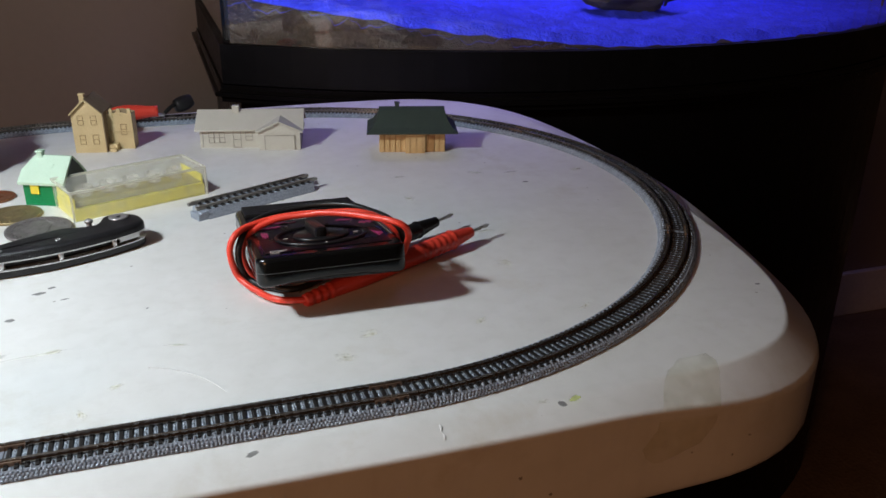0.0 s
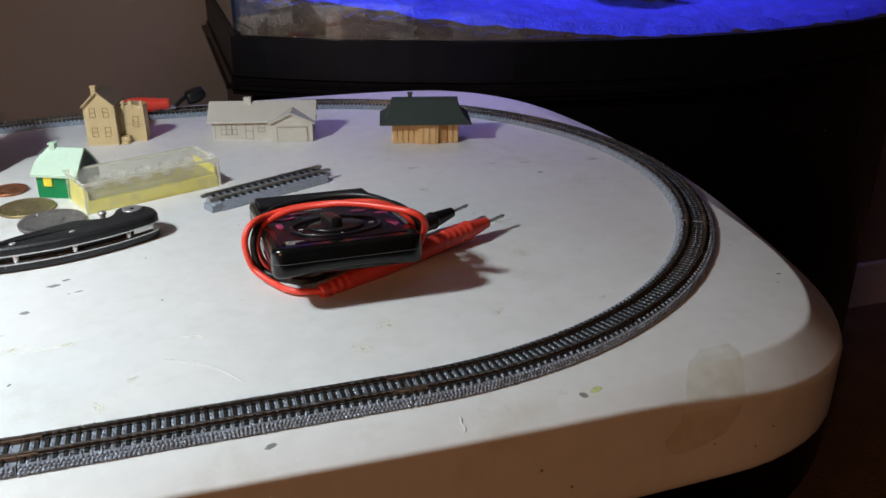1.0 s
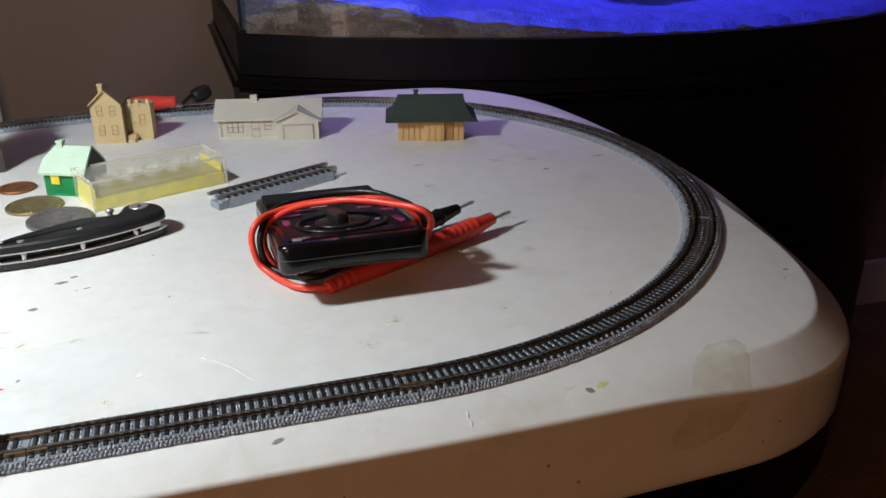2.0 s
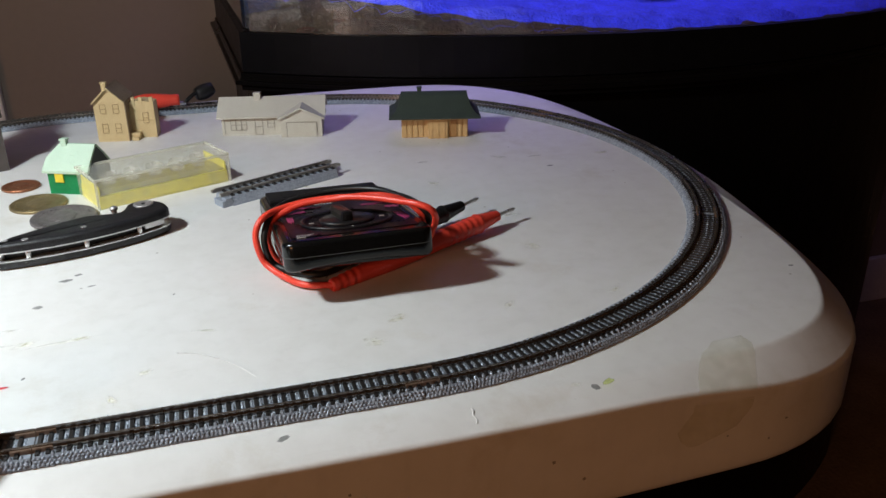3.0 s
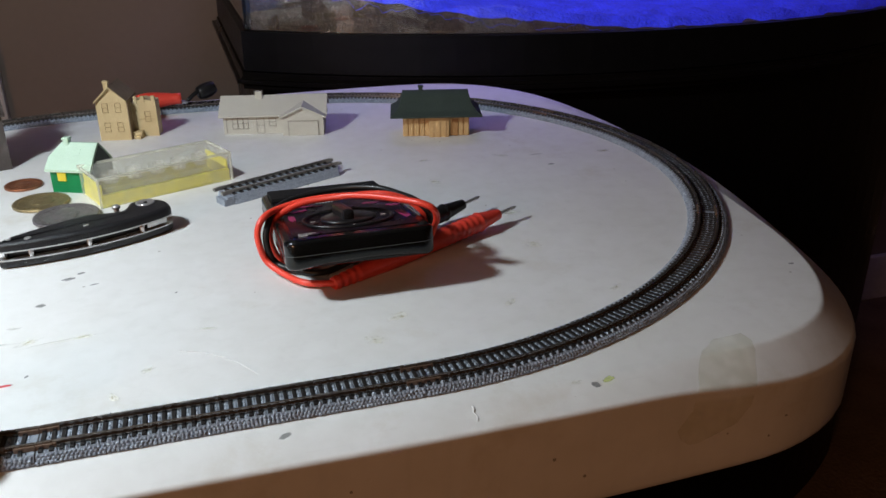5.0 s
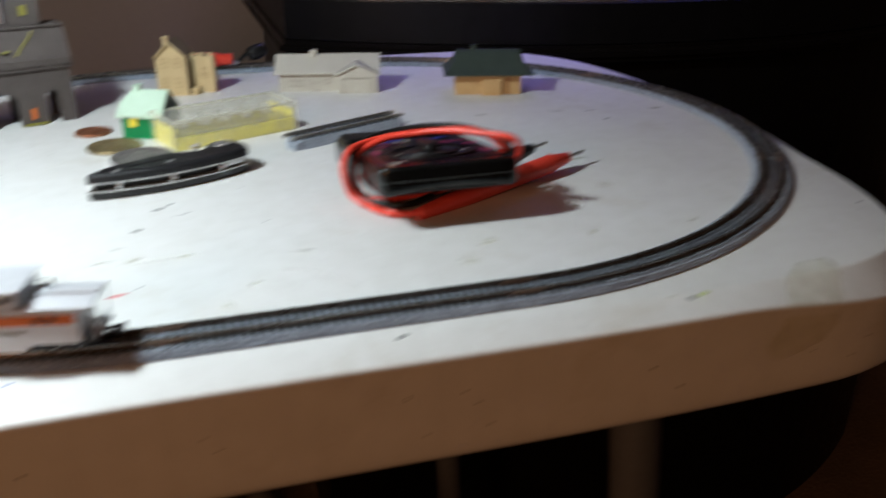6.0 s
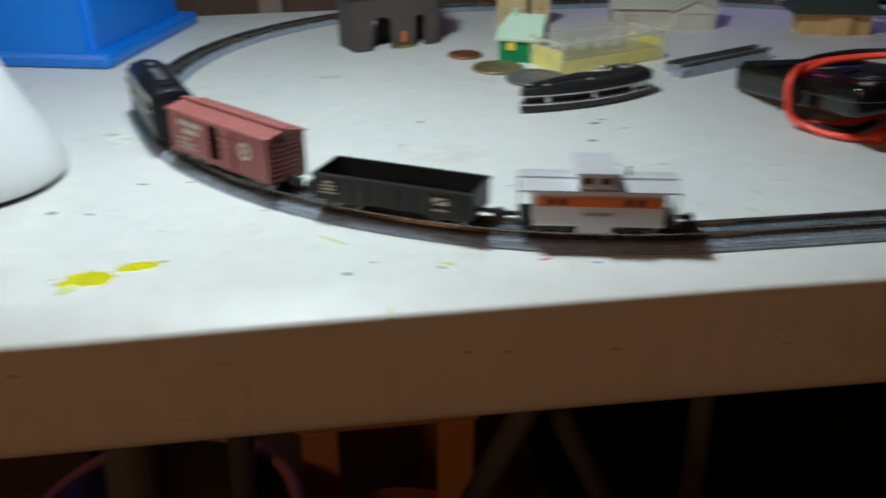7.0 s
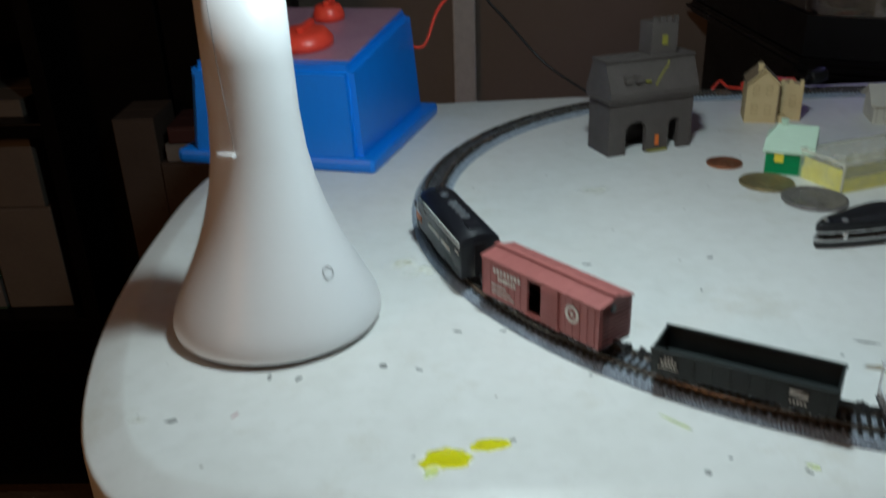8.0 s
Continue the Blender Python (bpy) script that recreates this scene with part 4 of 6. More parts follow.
def caboose(m):
    t = thing("toy_caboose", "silver model caboose with orange stripe and cupola", "model train", m, "model train")
    half, w, lo, hi = 0.0225, 0.0090, 0.0045, 0.0182
    part("body", box((0, 0, (lo + hi) / 2), (2 * half, 2 * w, hi - lo), 0.0004), SILVER, t)
    for sy in (-1, 1):
        part("stripe", box((0, sy * (w + 0.0001), 0.0142), (2 * half - 0.002, 0.0004, 0.0036)), ORANGE, t, "orange side stripe")
        for x in (0.0165, 0.0125, -0.0100, -0.0140):
            part("window", box((x, sy * (w + 0.0003), 0.0143), (0.0024, 0.0004, 0.0024), 0.0001), BLACK, t)
        bars(t, -0.0045, 0.0055, 0.0095, sy * (w + 0.0003), 0.0011, 8, INK, "letter", 19)
        part("tool_box", box((0.001, sy * 0.0078, 0.0036), (0.012, 0.0022, 0.0036), 0.0003), SILVER, t)
    roof = prism([(-w - 0.0009, hi), (-w - 0.0009, hi + 0.0006), (-0.004, hi + 0.0018), (0.004, hi + 0.0018), (w + 0.0009, hi + 0.0006), (w + 0.0009, hi)], -half - 0.0050, half + 0.0050, "x")
    part("roof", roof, SILVER, t, "bright silver overhanging roof")
    part("running_board", box((0, 0, hi + 0.0023), (2 * half + 0.0105, 0.0026, 0.0005)), SILVER, t)
    cup = part("cupola", box((0.0015, 0, hi + 0.0042), (0.0125, 2 * w + 0.0012, 0.0056), 0.0003), SILVER, t, "silver cupola with dark windows")
    for sy in (-1, 1):
        for x in (-0.0015, 0.0045):
            part("window", box((x, sy * (w + 0.0007), hi + 0.0045), (0.0030, 0.0004, 0.0022), 0.0001), BLACK, cup)
    part("cupola_roof", box((0.0015, 0, hi + 0.0073), (0.0148, 2 * w + 0.0030, 0.0008), 0.0003), SILVER, t)
    part("chimney", cylinder((-0.0110, -0.004, hi + 0.0030), 0.0006, 0.0040, "z", 10), BLACK, t)
    for sx in (-1, 1):
        part("platform", box((sx * (half + 0.0026), 0, lo + 0.0002), (0.0050, 0.0165, 0.0010)), BLACK, t)
        rail_bm = box((sx * (half + 0.0048), 0, lo + 0.0052), (0.0004, 0.0150, 0.0005))
        for y in (-0.0074, -0.0045, -0.0016, 0.0016, 0.0045, 0.0074):
            rail_bm = join(rail_bm, box((sx * (half + 0.0048), y, lo + 0.0028), (0.0004, 0.0004, 0.0050)))
        for y in (-0.0074, 0.0074):
            rail_bm = join(rail_bm, box((sx * (half + 0.0048), y, (lo + hi) / 2 + 0.0010), (0.0005, 0.0005, hi - lo - 0.001)))
        part("railing", rail_bm, SILVER, t)
        part("end_door", box((sx * (half + 0.0002), 0, 0.0112), (0.0005, 0.0044, 0.0110)), GREYSTRIPE, t)
        truck(t, sx * 0.0150, 0.0068)
        coupler(t, sx * (half + 0.0042), sx)
    return t


CAR = Matrix.Diagonal((0.92, 0.95, 0.965, 1))
locomotive(car_pose(LOOP - 0.2660, 0.0216) @ CAR)
boxcar(car_pose(LOOP - 0.1862, 0.0207) @ CAR)
gondola(car_pose(LOOP - 0.1093, 0.0189) @ CAR)
caboose(car_pose(LOOP - 0.0430, 0.0138) @ Matrix.Diagonal((0.92, 0.95, 0.87, 1)))

# buildings on the table -----------------------------------------------------------


def pane_set(parent, x, z, y, w, h, mat=CREAMLINE, sign=-1):
    """A small moulded window: a frame of thin bars round a cross bar, proud of the wall, its shadow lines painted by a
    darker tone.
    """
    t = 0.0003
    bm = join(box((x - w / 2, y, z), (t, t, h)), box((x + w / 2, y, z), (t, t, h)), box((x, y, z + h / 2), (w + t, t, t)), box((x, y, z - h / 2), (w + t, t, t)), box((x, y, z), (w, t, t)))
    return part("window", bm, mat, parent)


def gable(x0, x1, y0, y1, wall, ridge, axis, over=0.0012, thick=0.0012):
    """A pitched roof slab: ridge along axis, walls end at height wall."""
    if axis == "x":
        ym = (y0 + y1) / 2
        k = (ridge - wall) / (ym - y0)
        p = [(y0 - over, wall - k * over), (ym, ridge), (y1 + over, wall - k * over), (y1 + over, wall - k * over + thick), (ym, ridge + thick), (y0 - over, wall - k * over + thick)]
        return prism(p, x0 - over, x1 + over, "x")
    xm = (x0 + x1) / 2
    k = (ridge - wall) / (xm - x0)
    p = [(x0 - over, wall - k * over), (xm, ridge), (x1 + over, wall - k * over), (x1 + over, wall - k * over + thick), (xm, ridge + thick), (x0 - over, wall - k * over + thick)]
    return prism(p, y0 - over, y1 + over, "y")


def house_body(x0, x1, y0, y1, wall, ridge, axis):
    if axis == "x":
        ym = (y0 + y1) / 2
        return prism([(y0, 0), (y1, 0), (y1, wall), (ym, ridge), (y0, wall)], x0, x1, "x")
    xm = (x0 + x1) / 2
    return prism([(x0, 0), (x1, 0), (x1, wall), (xm, ridge), (x0, wall)], y0, y1, "y")


def station():
    t = thing("toy_station", "model railway station with yellow timber walls and dark green roof", "model building", pose(0.1573, 0.3102, 0, 0, 0, -14) @ Matrix.Diagonal((0.97, 0.93, 0.97, 1)))
    part("wall", box((0, 0.0125, 0.008), (0.0475, 0.024, 0.016)), TIMBER, t)
    rnd = random.Random(4)
    for k in range(12):
        x = -0.0218 + 0.00396 * k
        part("board", box((x, 0.0003 - rnd.uniform(0, 0.0006), 0.0080), (0.0030, 0.0010, 0.0155), 0.0002), TIMBER, t)
    part("bay", box((0.002, -0.0012, 0.0075), (0.014, 0.0042, 0.0150), 0.0002), TIMBER, t)
    for k in (-1, 0, 1):
        part("board", box((0.002 + 0.0045 * k, -0.0035, 0.0075), (0.0012, 0.0008, 0.0150)), TIMBER, t)
    part("door", box((0.0135, -0.0004, 0.0062), (0.0040, 0.0010, 0.0118)), DARKTIMBER, t)
    # a roof that flares to wide eaves
    rings_ = [(0.0325, 0.0200, 0.0150), (0.0325, 0.0200, 0.0160), (0.0285, 0.0160, 0.0188), (0.0255, 0.0110, 0.0230), (0.0238, 0.0040, 0.0290), (0.0236, 0.0012, 0.0308)]
    secs = [[(-a, 0.0125 - b, z), (a, 0.0125 - b, z), (a, 0.0125 + b, z), (-a, 0.0125 + b, z)] for a, b, z in rings_]
    roof = loft(secs)
    for f in roof.faces:
        f.smooth = False
    part("roof", roof, STATIONROOF, t, "dark green flared hip roof")
    part("chimney", join(box((-0.0105, 0.0125, 0.0312), (0.0030, 0.0030, 0.0050), 0.0002), box((-0.0105, 0.0125, 0.0337), (0.0038, 0.0038, 0.0010), 0.0002)), STATIONROOF, t)


def ranch_house():
    t = thing("toy_ranch_house", "cream model bungalow with garage and low gabled roof", "model building", pose(0.0162, 0.3598, 0, 0, 0, -12.5) @ Matrix.Diagonal((0.935, 0.90, 0.945, 1)))
    part("wall", house_body(0.0, 0.0745, 0.0, 0.034, 0.0150, 0.0245, "x"), CREAM, t)
    part("roof", gable(0.0, 0.0745, 0.0, 0.034, 0.0150, 0.0245, "x", 0.003), CREAM, t)
    g = part("garage", house_body(0.0445, 0.0750, -0.0080, 0.017, 0.0140, 0.0210, "y"), CREAM, t)
    part("garage_roof", gable(0.0445, 0.0750, -0.0080, 0.017, 0.0140, 0.0210, "y", 0.0022), CREAM, t)
    part("garage_door", box((0.0600, -0.0082, 0.0055), (0.0215, 0.0006, 0.0108)), CREAM, g)
    part("door_frame", join(box((0.0490, -0.0086, 0.0056), (0.0005, 0.0004, 0.0112)), box((0.0710, -0.0086, 0.0056), (0.0005, 0.0004, 0.0112)), box((0.0600, -0.0086, 0.0111), (0.0225, 0.0004, 0.0005))), CREAMLINE, g)
    for x in (0.0085, 0.0125, 0.0165):
        pane_set(t, x, 0.0082, -0.0003, 0.0036, 0.0080)
    pane_set(t, 0.0275, 0.0066, -0.0003, 0.0055, 0.0118)
    pane_set(t, 0.0365, 0.0090, -0.0003, 0.0050, 0.0060)
    part("trim", join(box((0.0225, -0.0003, 0.0130), (0.042, 0.0004, 0.0004)), box((0.0022, -0.0003, 0.0072), (0.0004, 0.0004, 0.0120))), CREAMLINE, t)
    part("chimney", box((0.0260, 0.0150, 0.0260), (0.0052, 0.0040, 0.0060), 0.0002), CREAM, t)


def tall_house():
    t = thing("toy_house", "tan two-storey model house with brown roof", "model building", pose(-0.0663, 0.3713, 0, 0, 0, -11.5) @ Matrix.Diagonal((0.91, 0.89, 0.93, 1)))
    part("wall", house_body(0.0, 0.0225, 0.0, 0.028, 0.0290, 0.0395, "y"), TAN, t)
    part("roof", gable(0.0, 0.0225, 0.0, 0.028, 0.0290, 0.0395, "y", 0.0006), TANROOF, t, "brown shingled gable roof")
    part("bargeboard", gable(0.0, 0.0225, -0.0022, -0.0016, 0.0290, 0.0395, "y", 0.0005), TAN, t)
    for x in (0.0065, 0.0160):
        for z in (0.0100, 0.0245):
            pane_set(t, x, z, -0.0003, 0.0040, 0.0068, TANLINE)
    part("wing", house_body(0.0225, 0.0412, 0.010, 0.023, 0.0262, 0.0282, "y"), TAN, t)
    part("wing_trim", join(box((0.0340, 0.0097, 0.0130), (0.0140, 0.0005, 0.0005)), box((0.0410, 0.0097, 0.0135), (0.0008, 0.0008, 0.0270))), TAN, t)
    part("parapet", join(box((0.0265, 0.0105, 0.0275), (0.0022, 0.0022, 0.0060)), box((0.0320, 0.0105, 0.0280), (0.0026, 0.0022, 0.0050)), box((0.0398, 0.0105, 0.0275), (0.0024, 0.0022, 0.0060))), TAN, t)
    pane_set(t, 0.0345, 0.0150, 0.0095, 0.0040, 0.0078, TANLINE)
    part("porch", join(box((0.0265, 0.0065, 0.0025), (0.0070, 0.0070, 0.0050), 0.0002), box((0.0270, 0.0020, 0.0012), (0.0050, 0.0030, 0.0024), 0.0002)), TAN, t)
    # wall in the roof's brown, the shade of this side put into colour
    part("wing_shade_wall", box((0.0228, 0.0050, 0.0150), (0.0008, 0.0100, 0.0300)), TANROOF, t, "side wall coloured dark brown for its shade")
    part("chimney", join(box((0.0085, 0.0050, 0.0400), (0.0034, 0.0034, 0.0060), 0.0002), box((0.0085, 0.0050, 0.0428), (0.0042, 0.0042, 0.0014), 0.0002)), TAN, t)


def green_house():
    t = thing("toy_green_house", "small model house with mint roof and green brick wall", "model building", pose(-0.0860, 0.2675, 0, 0, 0, -24) @ Matrix.Diagonal((0.90, 0.90, 0.94, 1)))
    part("wall", box((0.0140, 0.0125, 0.0072), (0.0274, 0.0250, 0.0144), 0.0002), GREEN, t)
    for r in range(6):
        for k in range(6):
            x = 0.0030 + 0.0046 * k + (0.0023 if r % 2 else 0.0)
            if x < 0.0265:
                part("brick", box((x, 0.00012, 0.0013 + 0.0023 * r), (0.0041, 0.0005, 0.0018)), GREEN, t)
    part("gable_wall", prism([(0.0, 0.0), (0.025, 0.0), (0.025, 0.0144), (0.0190, 0.0212), (0.0125, 0.0272), (0.0060, 0.0212), (0.0, 0.0144)], 0.0274, 0.0293, "x"), STATIONROOF, t)
    part("window", box((0.0085, -0.0007, 0.0105), (0.0056, 0.0010, 0.0056), 0.0002), YELLOW, t, "bright yellow window")
    # roof hipped at one end, with a lip along the eaves
    low = [(-0.0016, -0.0022, 0.0136), (0.0290, -0.0022, 0.0136), (0.0290, 0.0272, 0.0136), (-0.0016, 0.0272, 0.0136)]
    lip = [(x, y, 0.0152) for x, y, z in low]
    knee = [(-0.0010, 0.0040, 0.0215), (0.0290, 0.0040, 0.0215), (0.0290, 0.0210, 0.0215), (-0.0010, 0.0210, 0.0215)]
    crest = [(0.0050, 0.0117, 0.0286), (0.0290, 0.0117, 0.0286), (0.0290, 0.0133, 0.0286), (0.0050, 0.0133, 0.0286)]
    shape = loft([low, lip, knee, crest])
    for f in shape.faces:
        f.smooth = False
    roof = part("roof", shape, MINT, t, "pale mint green roof hipped at one end")
    part("skylight", box((0.0170, 0.0070, 0.0243), (0.0044, 0.0003, 0.0040), 0, Matrix.Rotation(radians(-47), 4, "X")), MINT, t)
    part("chimney", join(box((0.0085, 0.0120, 0.0292), (0.0036, 0.0036, 0.0050), 0.0003), box((0.0085, 0.0120, 0.0312), (0.0046, 0.0046, 0.0012), 0.0003)), MINT, t)


def arch_wall(x0, x1, z1, openings, y0, y1):
    """A wall with arched openings through it, as one outline: openings are (left, right, springing, top)."""
    poly = [(x0, 0.0)]
    for l, r, sp, tp in openings:
        poly.append((l, 0.0))
        for i in range(11):
            a = math.pi * (1 - i / 10)
            poly.append(((l + r) / 2 + (r - l) / 2 * math.cos(a), sp + (tp - sp) * math.sin(a)))
        poly.append((r, 0.0))
    poly += [(x1, 0.0), (x1, z1), (x0, z1)]
    return prism(poly, y0, y1, "y")


def castle():
    t = thing("toy_castle_gate", "dark grey-brown model gatehouse with arches and scribbled paint", "model building", pose(-0.1706, 0.3012, 0, 0, 0, 20.8) @ Matrix.Diagonal((0.91, 0.90, 0.845, 1)))
    opens = [(0.0130, 0.0290, 0.0170, 0.0245), (0.0465, 0.0550, 0.0200, 0.0235)]
    part("front_wall", arch_wall(0.0, 0.0650, 0.0400, opens, 0.0, 0.0040), STONE, t)
    part("back_wall", arch_wall(0.0, 0.0650, 0.0400, opens, 0.0250, 0.0290), STONE, t)
    for x in (0.002, 0.0630):
        part("side_wall", box((x, 0.0145, 0.0200), (0.0040, 0.0210, 0.0400)), STONE, t)
    part("floor_slab", box((0.0325, 0.0145, 0.0410), (0.0690, 0.0330, 0.0030), 0.0004), STONE, t)
    part("upper_storey", prism([(-0.003, 0.0425), (0.032, 0.0425), (0.032, 0.0470), (0.0230, 0.0680), (0.0060, 0.0680), (-0.003, 0.0470)], -0.0015, 0.0665, "x"), STONE, t, "sloping dark roof storey")
    part("ledge", box((0.0325, 0.0145, 0.0688), (0.0690, 0.0200, 0.0016), 0.0003), STONE, t)
    for x in (0.012, 0.020):
        part("dormer", box((x, 0.0000, 0.0560), (0.0050, 0.0060, 0.0050), 0.0006), STONE, t)
    part("tower", box((0.0440, 0.0165, 0.0810), (0.0200, 0.0160, 0.0230), 0.0005), STONE, t)
    for k in range(4):
        part("merlon", box((0.0360 + 0.0053 * k, 0.0092, 0.0945), (0.0030, 0.0022, 0.0040)), STONE, t)
    part("tower_window", box((0.0440, 0.0083, 0.0800), (0.0040, 0.0010, 0.0070), 0.0003), DULLYELLOW, t)
    part("paint_mark", box((0.0375, -0.0004, 0.0085), (0.0030, 0.0006, 0.0080), 0.0002), ORANGE, t, "orange paint mark on the wall")
    part("paint_mark", box((0.0375, -0.0012, 0.0010), (0.0150, 0.0030, 0.0010), 0.0002), DULLYELLOW, t, "yellow paint at the foot")
    stroke = smooth_path([(0.0330, -0.0020, 0.0505), (0.0380, 0.0005, 0.0565), (0.0440, 0.0030, 0.0625), (0.0460, 0.0045, 0.0660)], 5)
    part("paint_stroke", tube(stroke, 0.0006, 6), DULLYELLOW, t, "thin yellow paint scribble")
    part("paint_mark", box((0.0270, -0.0018, 0.0540), (0.0040, 0.0014, 0.0016), 0.0003, Matrix.Rotation(radians(-24), 4, "X")), DULLYELLOW, t)


station()
ranch_house()
tall_house()
green_house()
castle()

# the clear box ------------------------------------------------------------------
bx = thing("storage_case", "clear plastic case with yellow lining", "case", pose(-0.0566, 0.2293, 0, 0, 0, 22.2) @ Matrix.Diagonal((0.95, 0.90, 0.955, 1)))
for c_, s_ in (((0.040, 0.0175, 0.0006), (0.0790, 0.0340, 0.0012)), ((0.040, 0.0012, 0.0042), (0.0790, 0.0008, 0.0060)), ((0.040, 0.0338, 0.0042), (0.0790, 0.0008, 0.0060)), ((0.0012, 0.0175, 0.0070), (0.0008, 0.0318, 0.0120)), ((0.0788, 0.0175, 0.0070), (0.0008, 0.0318, 0.0120))):
    part("lining", box(c_, s_), PALEYELLOW, bx, "pale yellow card lining")
for c_, s_ in (((0.040, 0.0, 0.0085), (0.0816, 0.0010, 0.0170)), ((0.040, 0.0350, 0.0085), (0.0816, 0.0010, 0.0170)), ((-0.0006, 0.0175, 0.0085), (0.0010, 0.0340, 0.0170)), ((0.0806, 0.0175, 0.0085), (0.0010, 0.0340, 0.0170)), ((0.040, 0.0175, 0.0175), (0.0822, 0.0360, 0.0010))):
    lid = part("lid_panel", box(c_, s_, 0.0002), CLEAR, bx, "scuffed clear plastic lid panel")
    lid.visible_shadow = False
for c_, s_ in (((0.040, -0.0002, 0.0175), (0.0826, 0.0016, 0.0016)), ((0.040, 0.0352, 0.0175), (0.0826, 0.0016, 0.0016)), ((-0.0008, 0.0175, 0.0175), (0.0016, 0.0352, 0.0016)), ((0.0808, 0.0175, 0.0175), (0.0016, 0.0352, 0.0016)), ((-0.0006, -0.0002, 0.0085), (0.0014, 0.0014, 0.0170)), ((0.0806, -0.0002, 0.0085), (0.0014, 0.0014, 0.0170))):
    rim = part("lid_edge", box(c_, s_, 0.0004), CLEAREDGE, bx, "clear plastic lid edge")
    rim.visible_shadow = False
part("tray", box((0.040, 0.0175, 0.0082), (0.0770, 0.0315, 0.0008), 0.0003), TRAY, bx, "smoky clear plastic tray inside the case")
for k in range(5):
    cup = part("divider", lathe([(0.0001, 0.0), (0.0040, 0.0005), (0.0048, 0.0030), (0.0050, 0.0070)], 18, (0.0120 + 0.0140 * k, 0.0175, 0.0085), closed=False), CUPS, bx)
    cup.visible_shadow = False

# a loose piece of track ------------------------------------------------------------
LOOSERAIL = material("bright_nickel_rail", (0.50, 0.49, 0.46), 0.3, 0.8, second=(0.28, 0.26, 0.23), size=0.02, fine=0.002)
loose = thing("loose_track", "loose straight piece of model track on grey ballast", "model track", pose(0.0408, 0.2382, 0, 0, 0, 26))
RAISE = 0.0022
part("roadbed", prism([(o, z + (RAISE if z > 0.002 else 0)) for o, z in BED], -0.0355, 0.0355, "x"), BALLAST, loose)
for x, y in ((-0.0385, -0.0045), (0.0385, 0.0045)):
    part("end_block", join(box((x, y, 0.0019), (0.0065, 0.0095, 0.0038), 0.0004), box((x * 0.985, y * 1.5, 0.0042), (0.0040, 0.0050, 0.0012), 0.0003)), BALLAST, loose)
for o in (-0.0045, 0.0045):
    part("rail", prism([(a, z + RAISE) for a, z in rail_section(o)], -0.0385, 0.0385, "x"), LOOSERAIL, loose)
    for x in (-0.0370, 0.0370):
        part("rail_joiner", prism([(o - 0.0012, 0.0030 + RAISE), (o - 0.0010, 0.0045 + RAISE), (o + 0.0010, 0.0045 + RAISE), (o + 0.0012, 0.0030 + RAISE)], x - 0.0035, x + 0.0035, "x"), LOOSERAIL, loose)
for k in range(16):
    sl = new("sleeper", SLEEPER_MESH)
    sl.parent = loose
    sl.matrix_basis = pose(-0.0340 + 0.00453 * k, 0, RAISE) @ Matrix.Diagonal((1.5, 1.04, 1.0, 1))

# coins -----------------------------------------------------------------------------


def coin(x, y, z, r, mat, label, rx=0, ry=0):
    h = 0.0016
    prof = [(0.0005, -h / 2), (r - 0.0004, -h / 2), (r, -h / 2 + 0.0003), (r, h / 2 - 0.0003), (r - 0.0003, h / 2), (r - 0.0012, h / 2), (r - 0.0016, h / 2 - 0.0003), (0.0005, h / 2 - 0.00025)]
    c = thing("coin", label, "coin", pose(x, y, z + h / 2, rx, ry, 0), "coins on the table")
    part("disc", lathe(prof, 48), mat, c)
    head = lump((0, 0, h / 2 - 0.0003), (r * 0.42, r * 0.55, 0.0006), r * 1000)
    part("relief", head, mat, c)
    dots = None
    for k in range(22):
        a = 2 * math.pi * k / 30 + 0.3
        b = box((r * 0.78 * math.cos(a), r * 0.78 * math.sin(a), h / 2 - 0.0002), (0.0007, 0.0013, 0.0004), 0, Matrix.Rotation(a, 4, "Z"))
        dots = b if dots is None else join(dots, b)
    part("rim_marks", dots, mat, c)


coin(-0.1037, 0.2838, 0, 0.0105, COPPER, "copper coin lying on the white tabletop")
coin(-0.0900, 0.2487, 0, 0.0149, BRASS, "worn brass-coloured coin with raised rim")
coin(-0.0741, 0.2207, 0.0006, 0.0167, NICKEL, "large dull silver coin beside the knife", 1.0, 0)

# the pocket knife ------------------------------------------------------------------


def crisp(g):
    """Smooth sides that meet flat caps at a sharp edge."""
    for f in g.faces:
        f.smooth = len(f.verts) < 5
    for e in g.edges:
        e.smooth = all(len(f.verts) < 5 for f in e.link_faces)
    return g


